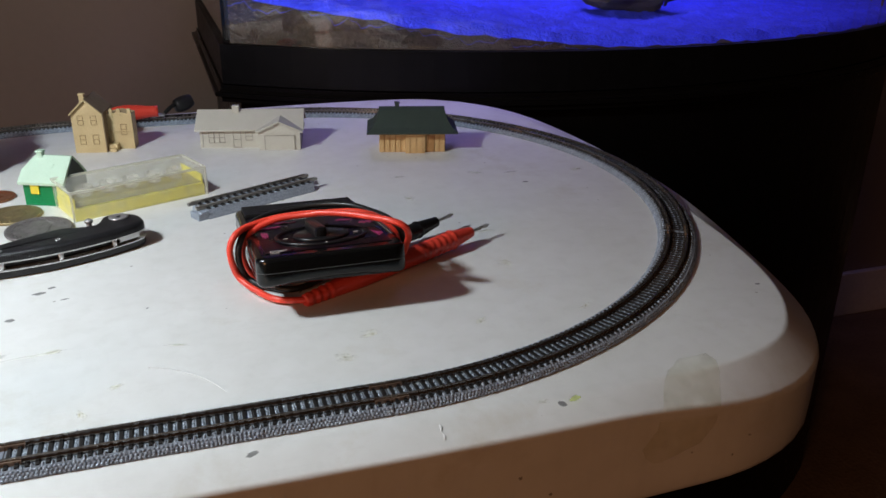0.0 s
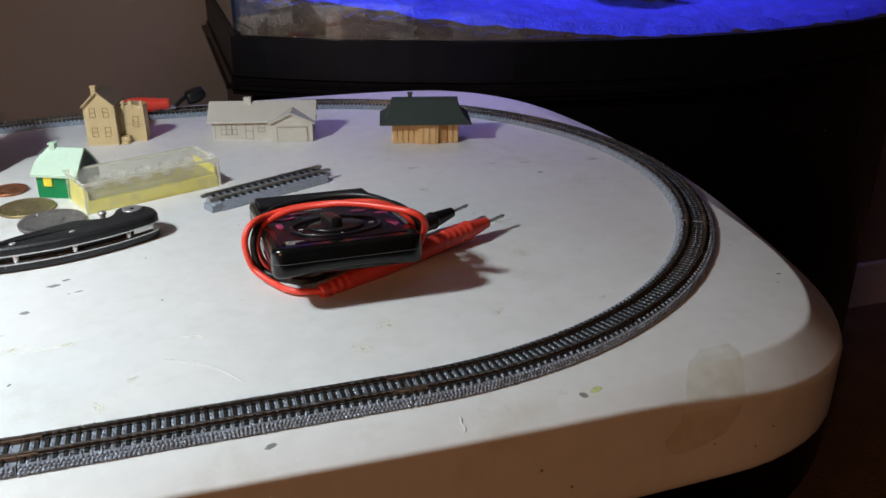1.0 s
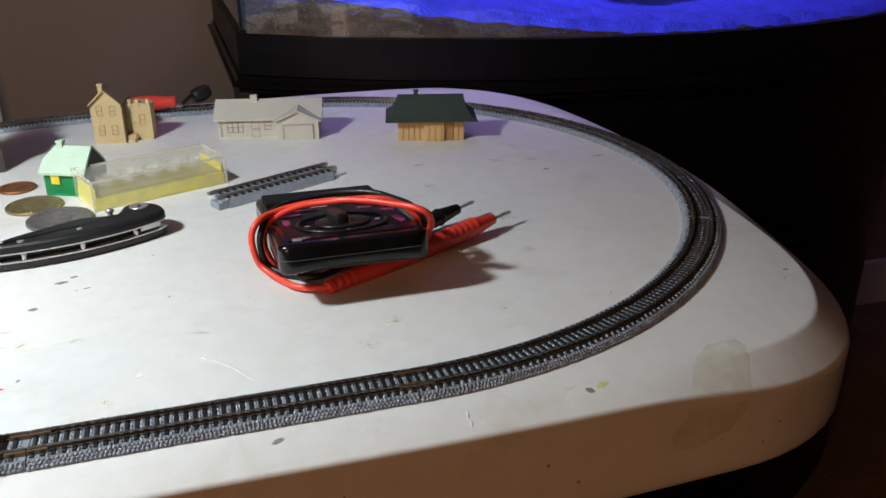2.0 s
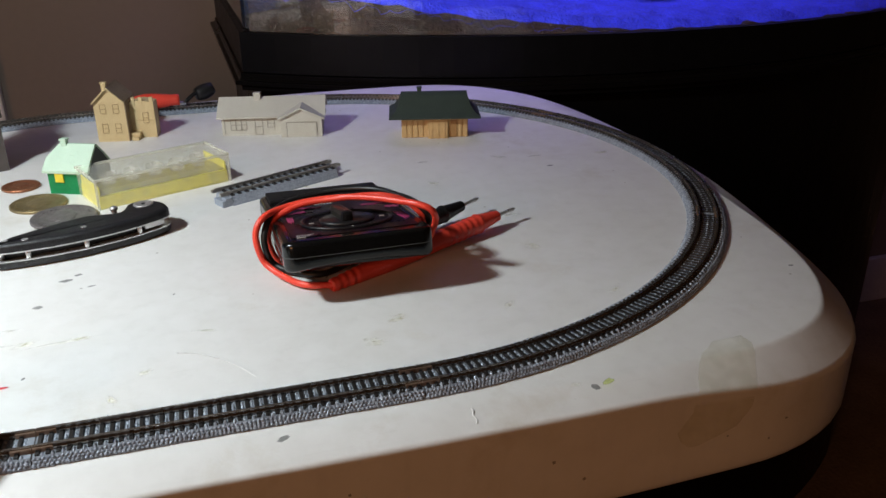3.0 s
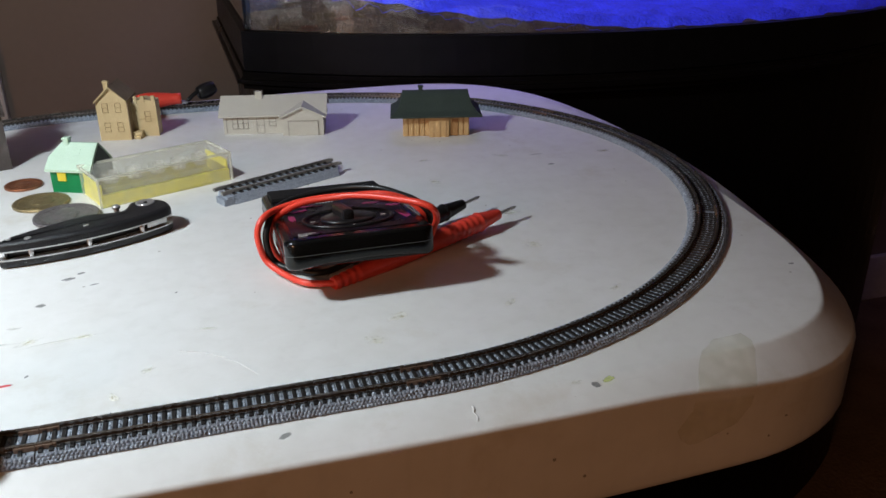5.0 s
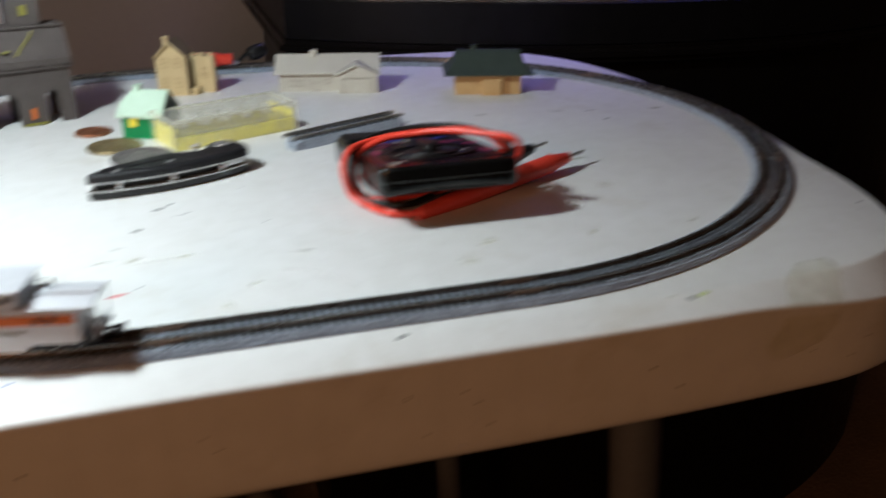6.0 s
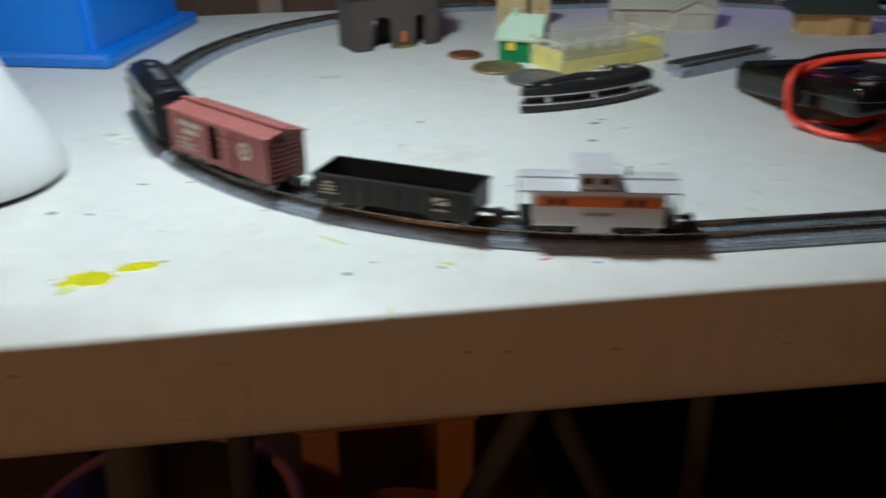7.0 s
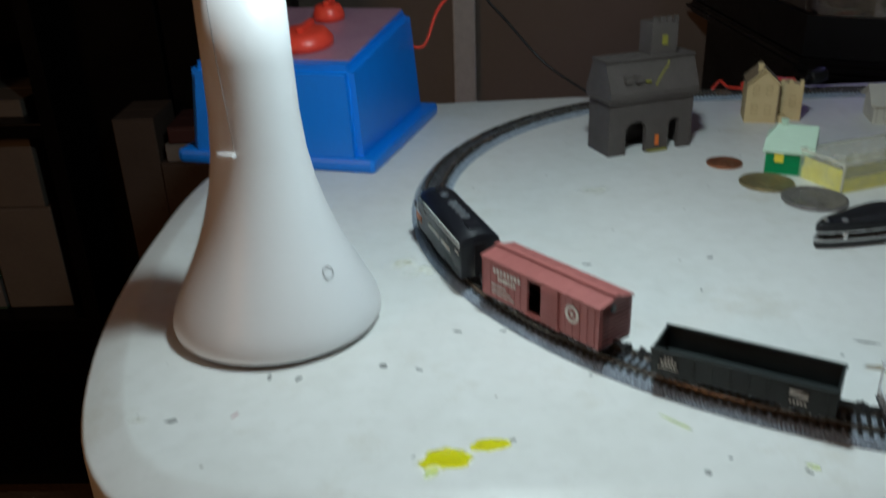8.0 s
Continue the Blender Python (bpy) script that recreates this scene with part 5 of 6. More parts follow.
def knife():
    t = thing("pocket_knife", "closed folding knife with black textured grips and steel liners", "pocket knife", pose(-0.0958, 0.1626, 0, 0, 0, 18.8) @ Matrix.Diagonal((0.95, 0.91, 0.955, 1)))
    bends = [(0.0, -0.0042, 0), (0.015, -0.0085, 0), (0.035, -0.0112, 0), (0.055, -0.0105, 0), (0.070, -0.0078, 0), (0.080, -0.0046, 0), (0.0838, -0.0010, 0), (0.0850, 0.0050, 0), (0.0838, 0.0120, 0), (0.0792, 0.0180, 0), (0.0730, 0.0200, 0), (0.0678, 0.0178, 0), (0.0640, 0.0115, 0), (0.0600, 0.0085, 0), (0.0520, 0.0110, 0), (0.0439, 0.0138, 0), (0.0254, 0.0105, 0), (0.0092, 0.0062, 0), (0.0020, 0.0025, 0), (-0.0012, -0.0010, 0)]
    outer = [(p.x, p.y) for p in smooth_path(bends, 4, True)]

    def plan(grow):
        out = []
        n = len(outer)
        for i in range(n):
            p, q = outer[i - 1], outer[(i + 1) % n]
            d = math.hypot(q[0] - p[0], q[1] - p[1])
            out.append((outer[i][0] + grow * (q[1] - p[1]) / d, outer[i][1] - grow * (q[0] - p[0]) / d))
        return out

    def rounded(rows):
        g = loft([[(x, y, z) for x, y in plan(ins)] for z, ins in rows])
        return crisp(g)
    part("grip", rounded([(0.0003, -0.0012), (0.0008, -0.0004), (0.0016, 0.0), (0.0042, 0.0)]), SCALE, t, "lower black grip")
    part("grip", rounded([(0.0092, 0.0), (0.0118, 0.0), (0.0128, -0.0006), (0.0134, -0.0022), (0.0135, -0.0032)]), SCALE, t, "upper black textured grip")
    part("liner", prism(plan(0.0003), 0.0042, 0.0048), STEEL, t, "thin steel liner")
    part("liner", prism(plan(0.0003), 0.0086, 0.0092), STEEL, t, "thin steel liner")
    # black fill that paints the shade between the liners
    part("gap_shade", prism(plan(-0.0040), 0.0049, 0.0085), BLACK, t, "black fill for the shade inside the handle")
    for x, y in ((0.0125, -0.0062), (0.0390, -0.0098), (0.0660, -0.0074)):
        part("standoff", cylinder((x, y, 0.0067), 0.0013, 0.0037, "z", 14), STEEL, t)
    # blade in black too, the gap's shade put into its colour
    part("blade", prism([(0.016, 0.0050), (0.050, 0.0062), (0.076, 0.0075), (0.081, 0.0035), (0.074, -0.0010), (0.030, -0.0015)], 0.0062, 0.0078), BLACK, t, "folded blade coloured black for the shade around it")
    part("blade_tang", prism([(0.0690, -0.0070), (0.0800, -0.0040), (0.0800, 0.0), (0.0690, -0.0020)], 0.0060, 0.0080), STEEL, t, "bare steel blade tang")
    ring = part("pivot", lathe([(0.0001, 0.0), (0.0052, 0.0), (0.0052, 0.0005), (0.0040, 0.0008), (0.0030, 0.0004), (0.0001, 0.0004)], 28, (0.0745, 0.0115, 0.0134)), STEEL, t, "round steel pivot")
    part("pivot_slot", cylinder((0.0745, 0.0115, 0.0139), 0.0012, 0.0003, "z", 6), BLACK, ring)
    for x, y, r in ((0.0126, -0.0040, 0.0017), (0.0400, -0.0040, 0.0015), (0.0045, -0.0005, 0.0013)):
        part("screw", lathe([(0.0001, 0.0), (r, 0.0), (r, 0.0004), (r * 0.6, 0.0005), (r * 0.5, 0.0002), (0.0001, 0.0002)], 18, (x, y, 0.0134)), STEEL, t)
    part("thumb_stud", join(cylinder((0.0590, 0.0112, 0.0125), 0.0015, 0.0040, "z", 14), lathe([(0.0001, 0.0), (0.0022, 0.0), (0.0022, 0.0010), (0.0012, 0.0018), (0.0001, 0.0020)], 16, (0.0590, 0.0112, 0.0140))), STEEL, t, "bright steel thumb stud")


knife()

# the multimeter ---------------------------------------------------------------------


def multimeter():
    W, LEN, T = 0.0665, 0.1290, 0.0150
    m = pose(0.0256, 0.0795, 0.0158, -8.4, 0, 0.3) @ Matrix.Diagonal((0.958, 0.84, 0.900, 1))
    t = thing("multimeter", "black pocket multimeter with glossy case and rotary dial", "multimeter", m)

    def slab(rows, corner=0.0065, bowed=0.0):
        """Rounded slab: rows of (height, inset); the near lower rim bows upwards."""
        secs = []
        for z, ins in rows:
            sec = []
            for q, (cx, cy) in enumerate(((W - corner, LEN - corner), (corner, LEN - corner), (corner, corner), (W - corner, corner))):
                for i in range(9):
                    a = math.pi / 2 * (q + i / 8)
                    sec.append((cx + (corner - ins) * math.cos(a), cy + (corner - ins) * math.sin(a)))
            fine = []
            for p, w in zip(sec, sec[1:] + sec[:1]):
                n = max(1, int(math.hypot(w[0] - p[0], w[1] - p[1]) / 0.006))
                fine += [(p[0] + (w[0] - p[0]) * k / n, p[1] + (w[1] - p[1]) * k / n) for k in range(n)]
            lift = bowed * max(0.0, 1 - z / 0.0075)
            secs.append([(x, y, z + lift * max(0.0, 1 - (2 * x / W - 1) ** 2) * math.exp(-y / 0.03)) for x, y in fine])
        return crisp(loft(secs))
    part("back_case", slab([(0.0, 0.0032), (0.0002, 0.0020), (0.0008, 0.0010), (0.0018, 0.0003), (0.0030, 0.0), (0.0078, 0.0)], bowed=0.0030), GLOSSBLACK, t, "glossy black back shell")
    part("front_case", slab([(0.00788, 0.0), (0.0124, 0.0), (0.0136, 0.0003), (0.0144, 0.0009), (0.0149, 0.0019), (0.0150, 0.0030)]), GLOSSBLACK, t, "glossy black front shell")
    face = material("dark_purple_face", (0.004, 0.003, 0.005), 0.30, second=(0.008, 0.004, 0.009), size=0.012, spec=0.12)
    part("face_plate", box((W / 2, 0.0520, T + 0.0001), (W - 0.0100, 0.0860, 0.0006), 0.0002), face, t, "dark purple face plate")
    part("case_seam", slab([(0.00770, 0.0010), (0.00772, -0.00012), (0.00794, -0.00012), (0.00796, 0.0010)]), SEAMGREY, t, "thin pale seam round the case")
    red_ink = material("magenta_print", (0.40, 0.04, 0.13), 0.4, second=(0.10, 0.01, 0.05), size=0.003)
    rnd = random.Random(8)
    for x, y, w, h, g in ((0.0120, 0.0640, 0.0110, 0.0050, 12), (0.0200, 0.0740, 0.0130, 0.0040, -8), (0.0530, 0.0680, 0.0150, 0.0060, 10), (0.0590, 0.0560, 0.0070, 0.0050, -14), (0.0590, 0.0320, 0.0035, 0.0180, 8), (0.0085, 0.0480, 0.0030, 0.0160, 0)):
        jag = [(w * (k / 5 - 0.5), h * (0.5 if k % 2 else 0.2) * rnd.uniform(0.7, 1.2)) for k in range(6)] + [(w * (0.5 - k / 5), -h * (0.5 if k % 2 else 0.25) * rnd.uniform(0.7, 1.2)) for k in range(6)]
        part("face_print", prism(jag, 0, 0.0003), red_ink, t, "magenta printed flash").matrix_basis = pose(x, y, T + 0.00045, 0, 0, g)
    blue_ink = material("blue_print", (0.06, 0.07, 0.55), 0.4)
    for k, (x, w) in enumerate(((0.0250, 0.008), (0.0400, 0.007), (0.0500, 0.007))):
        bars(t, -w / 2, w / 2, 0, 0, 0.0016, 5, blue_ink, "letter", 40 + k).matrix_basis = pose(x, 0.0860, T + 0.0006, 90, 0, 0)
    dial = part("dial", join(lathe([(0.0195, 0.0), (0.0215, 0.0), (0.0215, 0.0008), (0.0208, 0.0012), (0.0200, 0.0010), (0.0195, 0.0004)], 56, (W / 2, 0.0350, T + 0.0004), closed=False), lathe([(0.0001, 0.0), (0.0130, 0.0), (0.0128, 0.0010), (0.0120, 0.0014), (0.0001, 0.0015)], 48, (W / 2, 0.0350, T + 0.0004))), BLACK, t, "round black rotary dial")
    part("pointer", box((W / 2 - 0.0020, 0.0370, T + 0.0036), (0.0056, 0.0225, 0.0062), 0.0020, Matrix.Rotation(radians(6), 4, "Z")), BLACK, dial)
    for k in range(20):
        a = 2 * math.pi * k / 20
        part("dial_mark", box((W / 2 + 0.0165 * math.cos(a), 0.0350 + 0.0165 * math.sin(a), T + 0.0006), (0.0022, 0.0006, 0.0003), 0, Matrix.Rotation(a, 4, "Z")), WHITEINK if k % 5 == 0 else BLACK, dial)
    for r in range(3):
        bars(t, 0.0060, 0.0140 - 0.002 * r, 0, 0, 0.0009, 7, WHITEINK, "letter", 30 + r).matrix_basis = pose(0.0010, 0.0085 - 0.0020 * r + 0.004, T + 0.0003, 90, 0, 0)
    bars(t, 0.0240, 0.0330, 0, 0, 0.0012, 6, WHITEINK, "letter", 35).matrix_basis = pose(0, 0.0800, T + 0.0008, 90, 0, 0)
    part("display_bezel", box((W / 2, 0.1120, T + 0.0008), (W - 0.0070, 0.0270, 0.0022), 0.0009), MATTBLACK, t)
    part("display", box((W / 2, 0.1120, T + 0.0018), (W - 0.0220, 0.0160, 0.0006), 0.0002), MATTBLACK, t, "dark display window")


multimeter()


def probe(a, b, mat, label, cable, radius, ribs, nose=0.0150):
    """A test probe: ribbed handle from a to b with a steel needle, and its cable."""
    a, b = Vector(a), Vector(b)
    d = (b - a).normalized()
    L = (b - a).length
    t = thing("test_lead", label, "test lead")

    def prof(u):
        s = L - nose - u * L
        rib = ribs * math.cos(s * 1650) if (0.003 < s < 0.0225 or 0.001 < u * L < 0.0150) else 0
        flare = 0.0005 * math.exp(-(s / 0.0010) ** 2)
        taper = max(0.0, -s / nose)
        return radius + rib + flare - (radius - 0.0026) * taper - 0.0018 * max(0.0, 1 - u * L / 0.030) - 0.0008 * max(0.0, taper - 0.96) / 0.04
    part("handle", tube([a + d * L * i / 160 for i in range(161)], prof, 18), mat, t)
    part("needle", tube([b - d * 0.001 + d * 0.0140 * k / 20 for k in range(21)], lambda u: 0.0009 if u < 0.74 else (0.0011 if u < 0.84 else 0.0001 + 0.0010 * (1 - u) / 0.16), 12), STEEL, t, "pointed steel tip")
    part("cable", tube(smooth_path(cable, 9), 0.00150, 10), mat, t, "soft insulated cable")


probe((0.0460, 0.0935, 0.0024), (0.1400, 0.1396, 0.0068), RED, "red multimeter test probe with looped red cable", [
    (0.0470, 0.0939, 0.0024), (0.0351, 0.0980, 0.0024), (0.0280, 0.1080, 0.0024), (0.0208, 0.1180, 0.0056), (0.0179, 0.1189, 0.0141), (0.0181, 0.1207, 0.0209), (0.0219, 0.1234, 0.0257), (0.0296, 0.1289, 0.0268), (0.0427, 0.1305, 0.0286), (0.0580, 0.1217, 0.0320), (0.0690, 0.1122, 0.0339), (0.0778, 0.1032, 0.0347), (0.0855, 0.0945, 0.0352), (0.0908, 0.0915, 0.0330), (0.0932, 0.0933, 0.0278), (0.0937, 0.0992, 0.0210), (0.0930, 0.1037, 0.0150), (0.0868, 0.1082, 0.0095), (0.0700, 0.1117, 0.0070),
    (0.0514, 0.1174, 0.0027), (0.0356, 0.1153, 0.0024), (0.0274, 0.1234, 0.0031), (0.0234, 0.1243, 0.0126), (0.0243, 0.1252, 0.0198), (0.0290, 0.1276, 0.0243), (0.0397, 0.1281, 0.0284), (0.0524, 0.1244, 0.0307), (0.0680, 0.1163, 0.0336), (0.0774, 0.1113, 0.0338), (0.0858, 0.1087, 0.0303), (0.0915, 0.1065, 0.0240), (0.0925, 0.1074, 0.0165), (0.0879, 0.1128, 0.0090), (0.0750, 0.1190, 0.0060)], 0.0047, 0.00022)
probe((0.0806, 0.1299, 0.0056), (0.1262, 0.1557, 0.0080), RUBBER, "black multimeter test probe with looped black cable", [
    (0.0816, 0.1304, 0.0056), (0.0701, 0.1217, 0.0045), (0.0458, 0.1070, 0.0024), (0.0316, 0.1137, 0.0024), (0.0247, 0.1198, 0.0040), (0.0214, 0.1193, 0.0119), (0.0219, 0.1216, 0.0199), (0.0274, 0.1298, 0.0258), (0.0391, 0.1401, 0.0268), (0.0578, 0.1399, 0.0293), (0.0741, 0.1316, 0.0309), (0.0829, 0.1191, 0.0310), (0.0878, 0.1082, 0.0311), (0.0923, 0.1037, 0.0269), (0.0938, 0.1069, 0.0200), (0.0923, 0.1119, 0.0130), (0.0879, 0.1146, 0.0085)], 0.0042, 0.00006)

# the controller box ---------------------------------------------------------------


def controller():
    t = thing("power_controller", "bright blue plastic train controller box with red knobs", "controller", pose(-0.3138, 0.2784, 0, 0, 0, -14.0) @ Matrix.Diagonal((0.90, 0.90, 0.897, 1)))
    W, D = 0.1500, 0.1560
    base = box((-W / 2, D / 2, 0.0050), (W, D, 0.0100), 0.0035)
    part("base_flange", base, BLUE, t)
    secs = []
    for f, ins in ((0.0, 0.010), (1.0, 0.015)):
        x0, x1, y0, y1 = -W + ins, -ins, ins - 0.0075, D - ins
        zf, zb = (0.003, 0.003) if f == 0 else (0.0700, 0.0880)
        secs.append([(x0, y0, zf), (x1, y0, zf), (x1, y1, zb), (x0, y1, zb)])
    body = loft(secs)
    bmesh.ops.bevel(body, geom=list(body.edges), offset=0.0050, segments=7, affect="EDGES")
    for f in body.faces:
        f.smooth = False
    part("body", body, BLUE, t)
    tilt = math.degrees(math.atan2(0.0180, D - 0.030))
    top = pose(-W / 2, D / 2, 0.0800, tilt, 0, 0)
    part("top_panel", box((0, 0, 0), (W - 0.042, D - 0.040, 0.0012), 0.0003), PANEL, t, "pinkish metal top panel").matrix_basis = top
    for x, y, r in ((0.0100, -0.0300, 0.0210), (0.0050, 0.0300, 0.0120)):
        k = part("knob", join(lathe([(0.0001, 0.0), (r, 0.0), (r, 0.004), (r * 0.82, 0.0095), (r * 0.7, 0.0105), (0.0001, 0.0105)], 36), box((0, r * 0.3, 0.0115), (0.0045, r * 1.1, 0.0040), 0.001)), RED, t, "round red plastic knob")
        k.matrix_basis = top @ pose(x, y, 0.0008)
    for x in (-0.0200, -0.1300):
        part("screw", cylinder((x, 0.0060, 0.0112), 0.0024, 0.0012, "z", 14), STEEL, t)
    part("feed_wire", tube(smooth_path([(-0.020, 0.140, 0.060), (-0.008, 0.150, 0.058), (0.000, 0.170, 0.085), (0.020, 0.190, 0.100), (0.060, 0.198, 0.105)], 8), 0.0011, 8), RED, t, "thin red feed wire")
    part("feed_wire", tube(smooth_path([(-0.060, 0.145, 0.100), (-0.006, 0.215, 0.112), (0.034, 0.228, 0.074), (0.076, 0.228, 0.030), (0.120, 0.212, 0.0065)], 8), 0.0012, 8), RUBBER, t, "thin black feed wire")


controller()

# clip leads at the back of the track ----------------------------------------------
clip_lead = thing("clip_lead", "red alligator clip with black boot on the back track", "clip lead")
part("red_boot", tube(smooth_path([(-0.0492, 0.4362, 0.0079), (-0.0337, 0.4354, 0.0107), (-0.0107, 0.4349, 0.0112)], 6), lambda u: 0.0044 + 0.0022 * math.sin(math.pi * min(1, u * 1.2)), 12), RED, clip_lead)
part("jaw", tube([Vector((-0.0153, 0.4347, 0.0088)), Vector((-0.0061, 0.4344, 0.0079))], lambda u: 0.0026 - 0.0016 * u, 8), STEEL, clip_lead)
part("wire", tube(smooth_path([(-0.0492, 0.4362, 0.0079), (-0.0562, 0.4464, 0.0065), (-0.0593, 0.4655, 0.0055), (-0.0625, 0.4797, -0.0276), (-0.0642, 0.4812, -0.1672)], 8), 0.0012, 8), RED, clip_lead)
part("black_wire", tube(smooth_path([(-0.0061, 0.4344, 0.0093), (0.0005, 0.4380, 0.0140), (0.0070, 0.4416, 0.0149)], 6), 0.0016, 8), RUBBER, clip_lead)
part("black_boot", tube(smooth_path([(0.0023, 0.4397, 0.0131), (0.0089, 0.4425, 0.0145), (0.0154, 0.4444, 0.0168)], 6), lambda u: 0.0034 + 0.0026 * math.sin(math.pi * (0.15 + 0.75 * u)), 14), RUBBER, clip_lead)

# the desk lamp ---------------------------------------------------------------------


def desk_lamp():
    bx_, by_ = -0.3357, 0.1027
    t = thing("desk_lamp", "white plastic desk lamp with flared base", "lamp", pose(bx_, by_, 0) @ Matrix.Scale(0.89, 4))
    # dark disc that paints the thin shadow line under the base
    part("foot_shade", lathe([(0.0001, 0.0), (0.0445, 0.0), (0.0455, 0.0016), (0.0001, 0.0016)], 56), RUBBER, t, "thin dark foot for the shadow line under the base")
    prof = [(0.0445, 0.0017), (0.0468, 0.0030), (0.0472, 0.0060), (0.0460, 0.0110), (0.0432, 0.0170), (0.0398, 0.0240), (0.0358, 0.0320), (0.0310, 0.0420), (0.0265, 0.0540), (0.0228, 0.0670), (0.0202, 0.0810), (0.0187, 0.0980), (0.0182, 0.1200), (0.0178, 0.1500)]
    part("base", lathe(prof, 64), LAMPWHITE, t)
    part("joint", lathe([(0.0196, -0.0003), (0.0200, 0.0), (0.0196, 0.0003)], 56, (0, 0, 0.0840), closed=False), LAMPWHITE, t)
    part("notch", box((-0.0085, -0.0188, 0.0850), (0.0085, 0.0030, 0.0012), 0.0005, Matrix.Rotation(radians(-22), 4, "Z")), LAMPWHITE, t)
    part("column_seam", tube([Vector((-0.0045, -0.0204, 0.0870)), Vector((-0.0062, -0.0182, 0.1050)), Vector((-0.0078, -0.0166, 0.1240)), Vector((-0.0085, -0.0160, 0.1480))], 0.00014, 6), LAMPSEAM, t)
    b = (HEAD - Vector((bx_, by_, 0))) / 0.89
    neck = smooth_path([(0, 0, 0.146), (0, 0, 0.225), (0.012, -0.003, 0.290), (b.x * 0.55, b.y * 0.55, 0.333), (b.x * 0.95, b.y * 0.95, b.z + 0.012)], 10)
    part("neck", tube(neck, lambda u: 0.0175 - 0.007 * u, 20), LAMPWHITE, t, "white curved neck")
    shade = part("shade", box((0, 0, 0.006), (0.205, 0.034, 0.014), 0.005), LAMPWHITE, t, "slim white light bar")
    shade.matrix_basis = Matrix.Translation(b) @ BAR_TURN
    part("touch_mark", shell([(0.0028 * math.cos(q), 0.0028 * math.sin(q)) for q in np.linspace(0, 2 * math.pi, 20, False)], [(0.0026 * math.cos(q), 0.0026 * math.sin(q)) for q in np.linspace(0, 2 * math.pi, 20, False)], 0, 0.0004), LAMPSEAM, t, "small grey touch switch mark").matrix_basis = Matrix.Translation((0.0285, -0.0215, 0.0330)) @ Vector((0.733, -0.553, 0.395)).to_track_quat("Z", "Y").to_matrix().to_4x4()


desk_lamp()

# stains, specks and tape on the tabletop ------------------------------------------------


def soft_stain(name, colour, second, strength, rough=0.5, edge=0.45, ragged=1.1, grain=5.0):
    """A dried film on a disc of radius one: ragged, thinning out towards its rim."""
    m = bpy.data.materials.new(name)
    m.use_nodes = True
    n, l = m.node_tree.nodes, m.node_tree.links
    b = n["Principled BSDF"]
    b.inputs["Roughness"].default_value = rough
    tc, info = n.new("ShaderNodeTexCoord"), n.new("ShaderNodeObjectInfo")
    far, shift, spread = n.new("ShaderNodeVectorMath"), n.new("ShaderNodeVectorMath"), n.new("ShaderNodeMath")
    far.operation, shift.operation, spread.operation = "LENGTH", "ADD", "MULTIPLY"
    spread.inputs[1].default_value = 37.0
    l.new(tc.outputs["Object"], far.inputs[0])
    l.new(info.outputs["Random"], spread.inputs[0])
    l.new(tc.outputs["Object"], shift.inputs[0])
    l.new(spread.outputs[0], shift.inputs[1])
    big, small = n.new("ShaderNodeTexNoise"), n.new("ShaderNodeTexNoise")
    big.inputs["Scale"].default_value, big.inputs["Detail"].default_value = 1.7, 5
    small.inputs["Scale"].default_value, small.inputs["Detail"].default_value = grain, 4
    for t in (big, small):
        l.new(shift.outputs[0], t.inputs["Vector"])
    wave = n.new("ShaderNodeMath")
    wave.operation = "MULTIPLY_ADD"
    wave.inputs[1].default_value = ragged * 2.0
    l.new(big.outputs["Fac"], wave.inputs[0])
    l.new(far.outputs["Value"], wave.inputs[2])
    fade = n.new("ShaderNodeMapRange")
    fade.interpolation_type = "SMOOTHSTEP"
    fade.inputs["From Min"].default_value, fade.inputs["From Max"].default_value = 0.85 + ragged, 0.85 + ragged - edge
    fade.inputs["To Max"].default_value = strength
    l.new(wave.outputs[0], fade.inputs["Value"])
    rim = n.new("ShaderNodeMapRange")
    rim.inputs["From Min"].default_value, rim.inputs["From Max"].default_value = 1.0, 0.8
    l.new(far.outputs["Value"], rim.inputs["Value"])
    patchy = n.new("ShaderNodeMapRange")
    patchy.inputs["From Min"].default_value, patchy.inputs["From Max"].default_value = 0.3, 0.62
    patchy.inputs["To Min"].default_value = 0.45
    l.new(small.outputs["Fac"], patchy.inputs["Value"])
    one, two = n.new("ShaderNodeMath"), n.new("ShaderNodeMath")
    one.operation = two.operation = "MULTIPLY"
    l.new(fade.outputs[0], one.inputs[0])
    l.new(rim.outputs[0], one.inputs[1])
    l.new(one.outputs[0], two.inputs[0])
    l.new(patchy.outputs[0], two.inputs[1])
    tint = n.new("ShaderNodeMix")
    tint.data_type = "RGBA"
    tint.inputs["A"].default_value, tint.inputs["B"].default_value = (*colour, 1), (*second, 1)
    l.new(small.outputs["Fac"], tint.inputs["Factor"])
    l.new(tint.outputs["Result"], b.inputs["Base Color"])
    l.new(two.outputs[0], b.inputs["Alpha"])
    return m


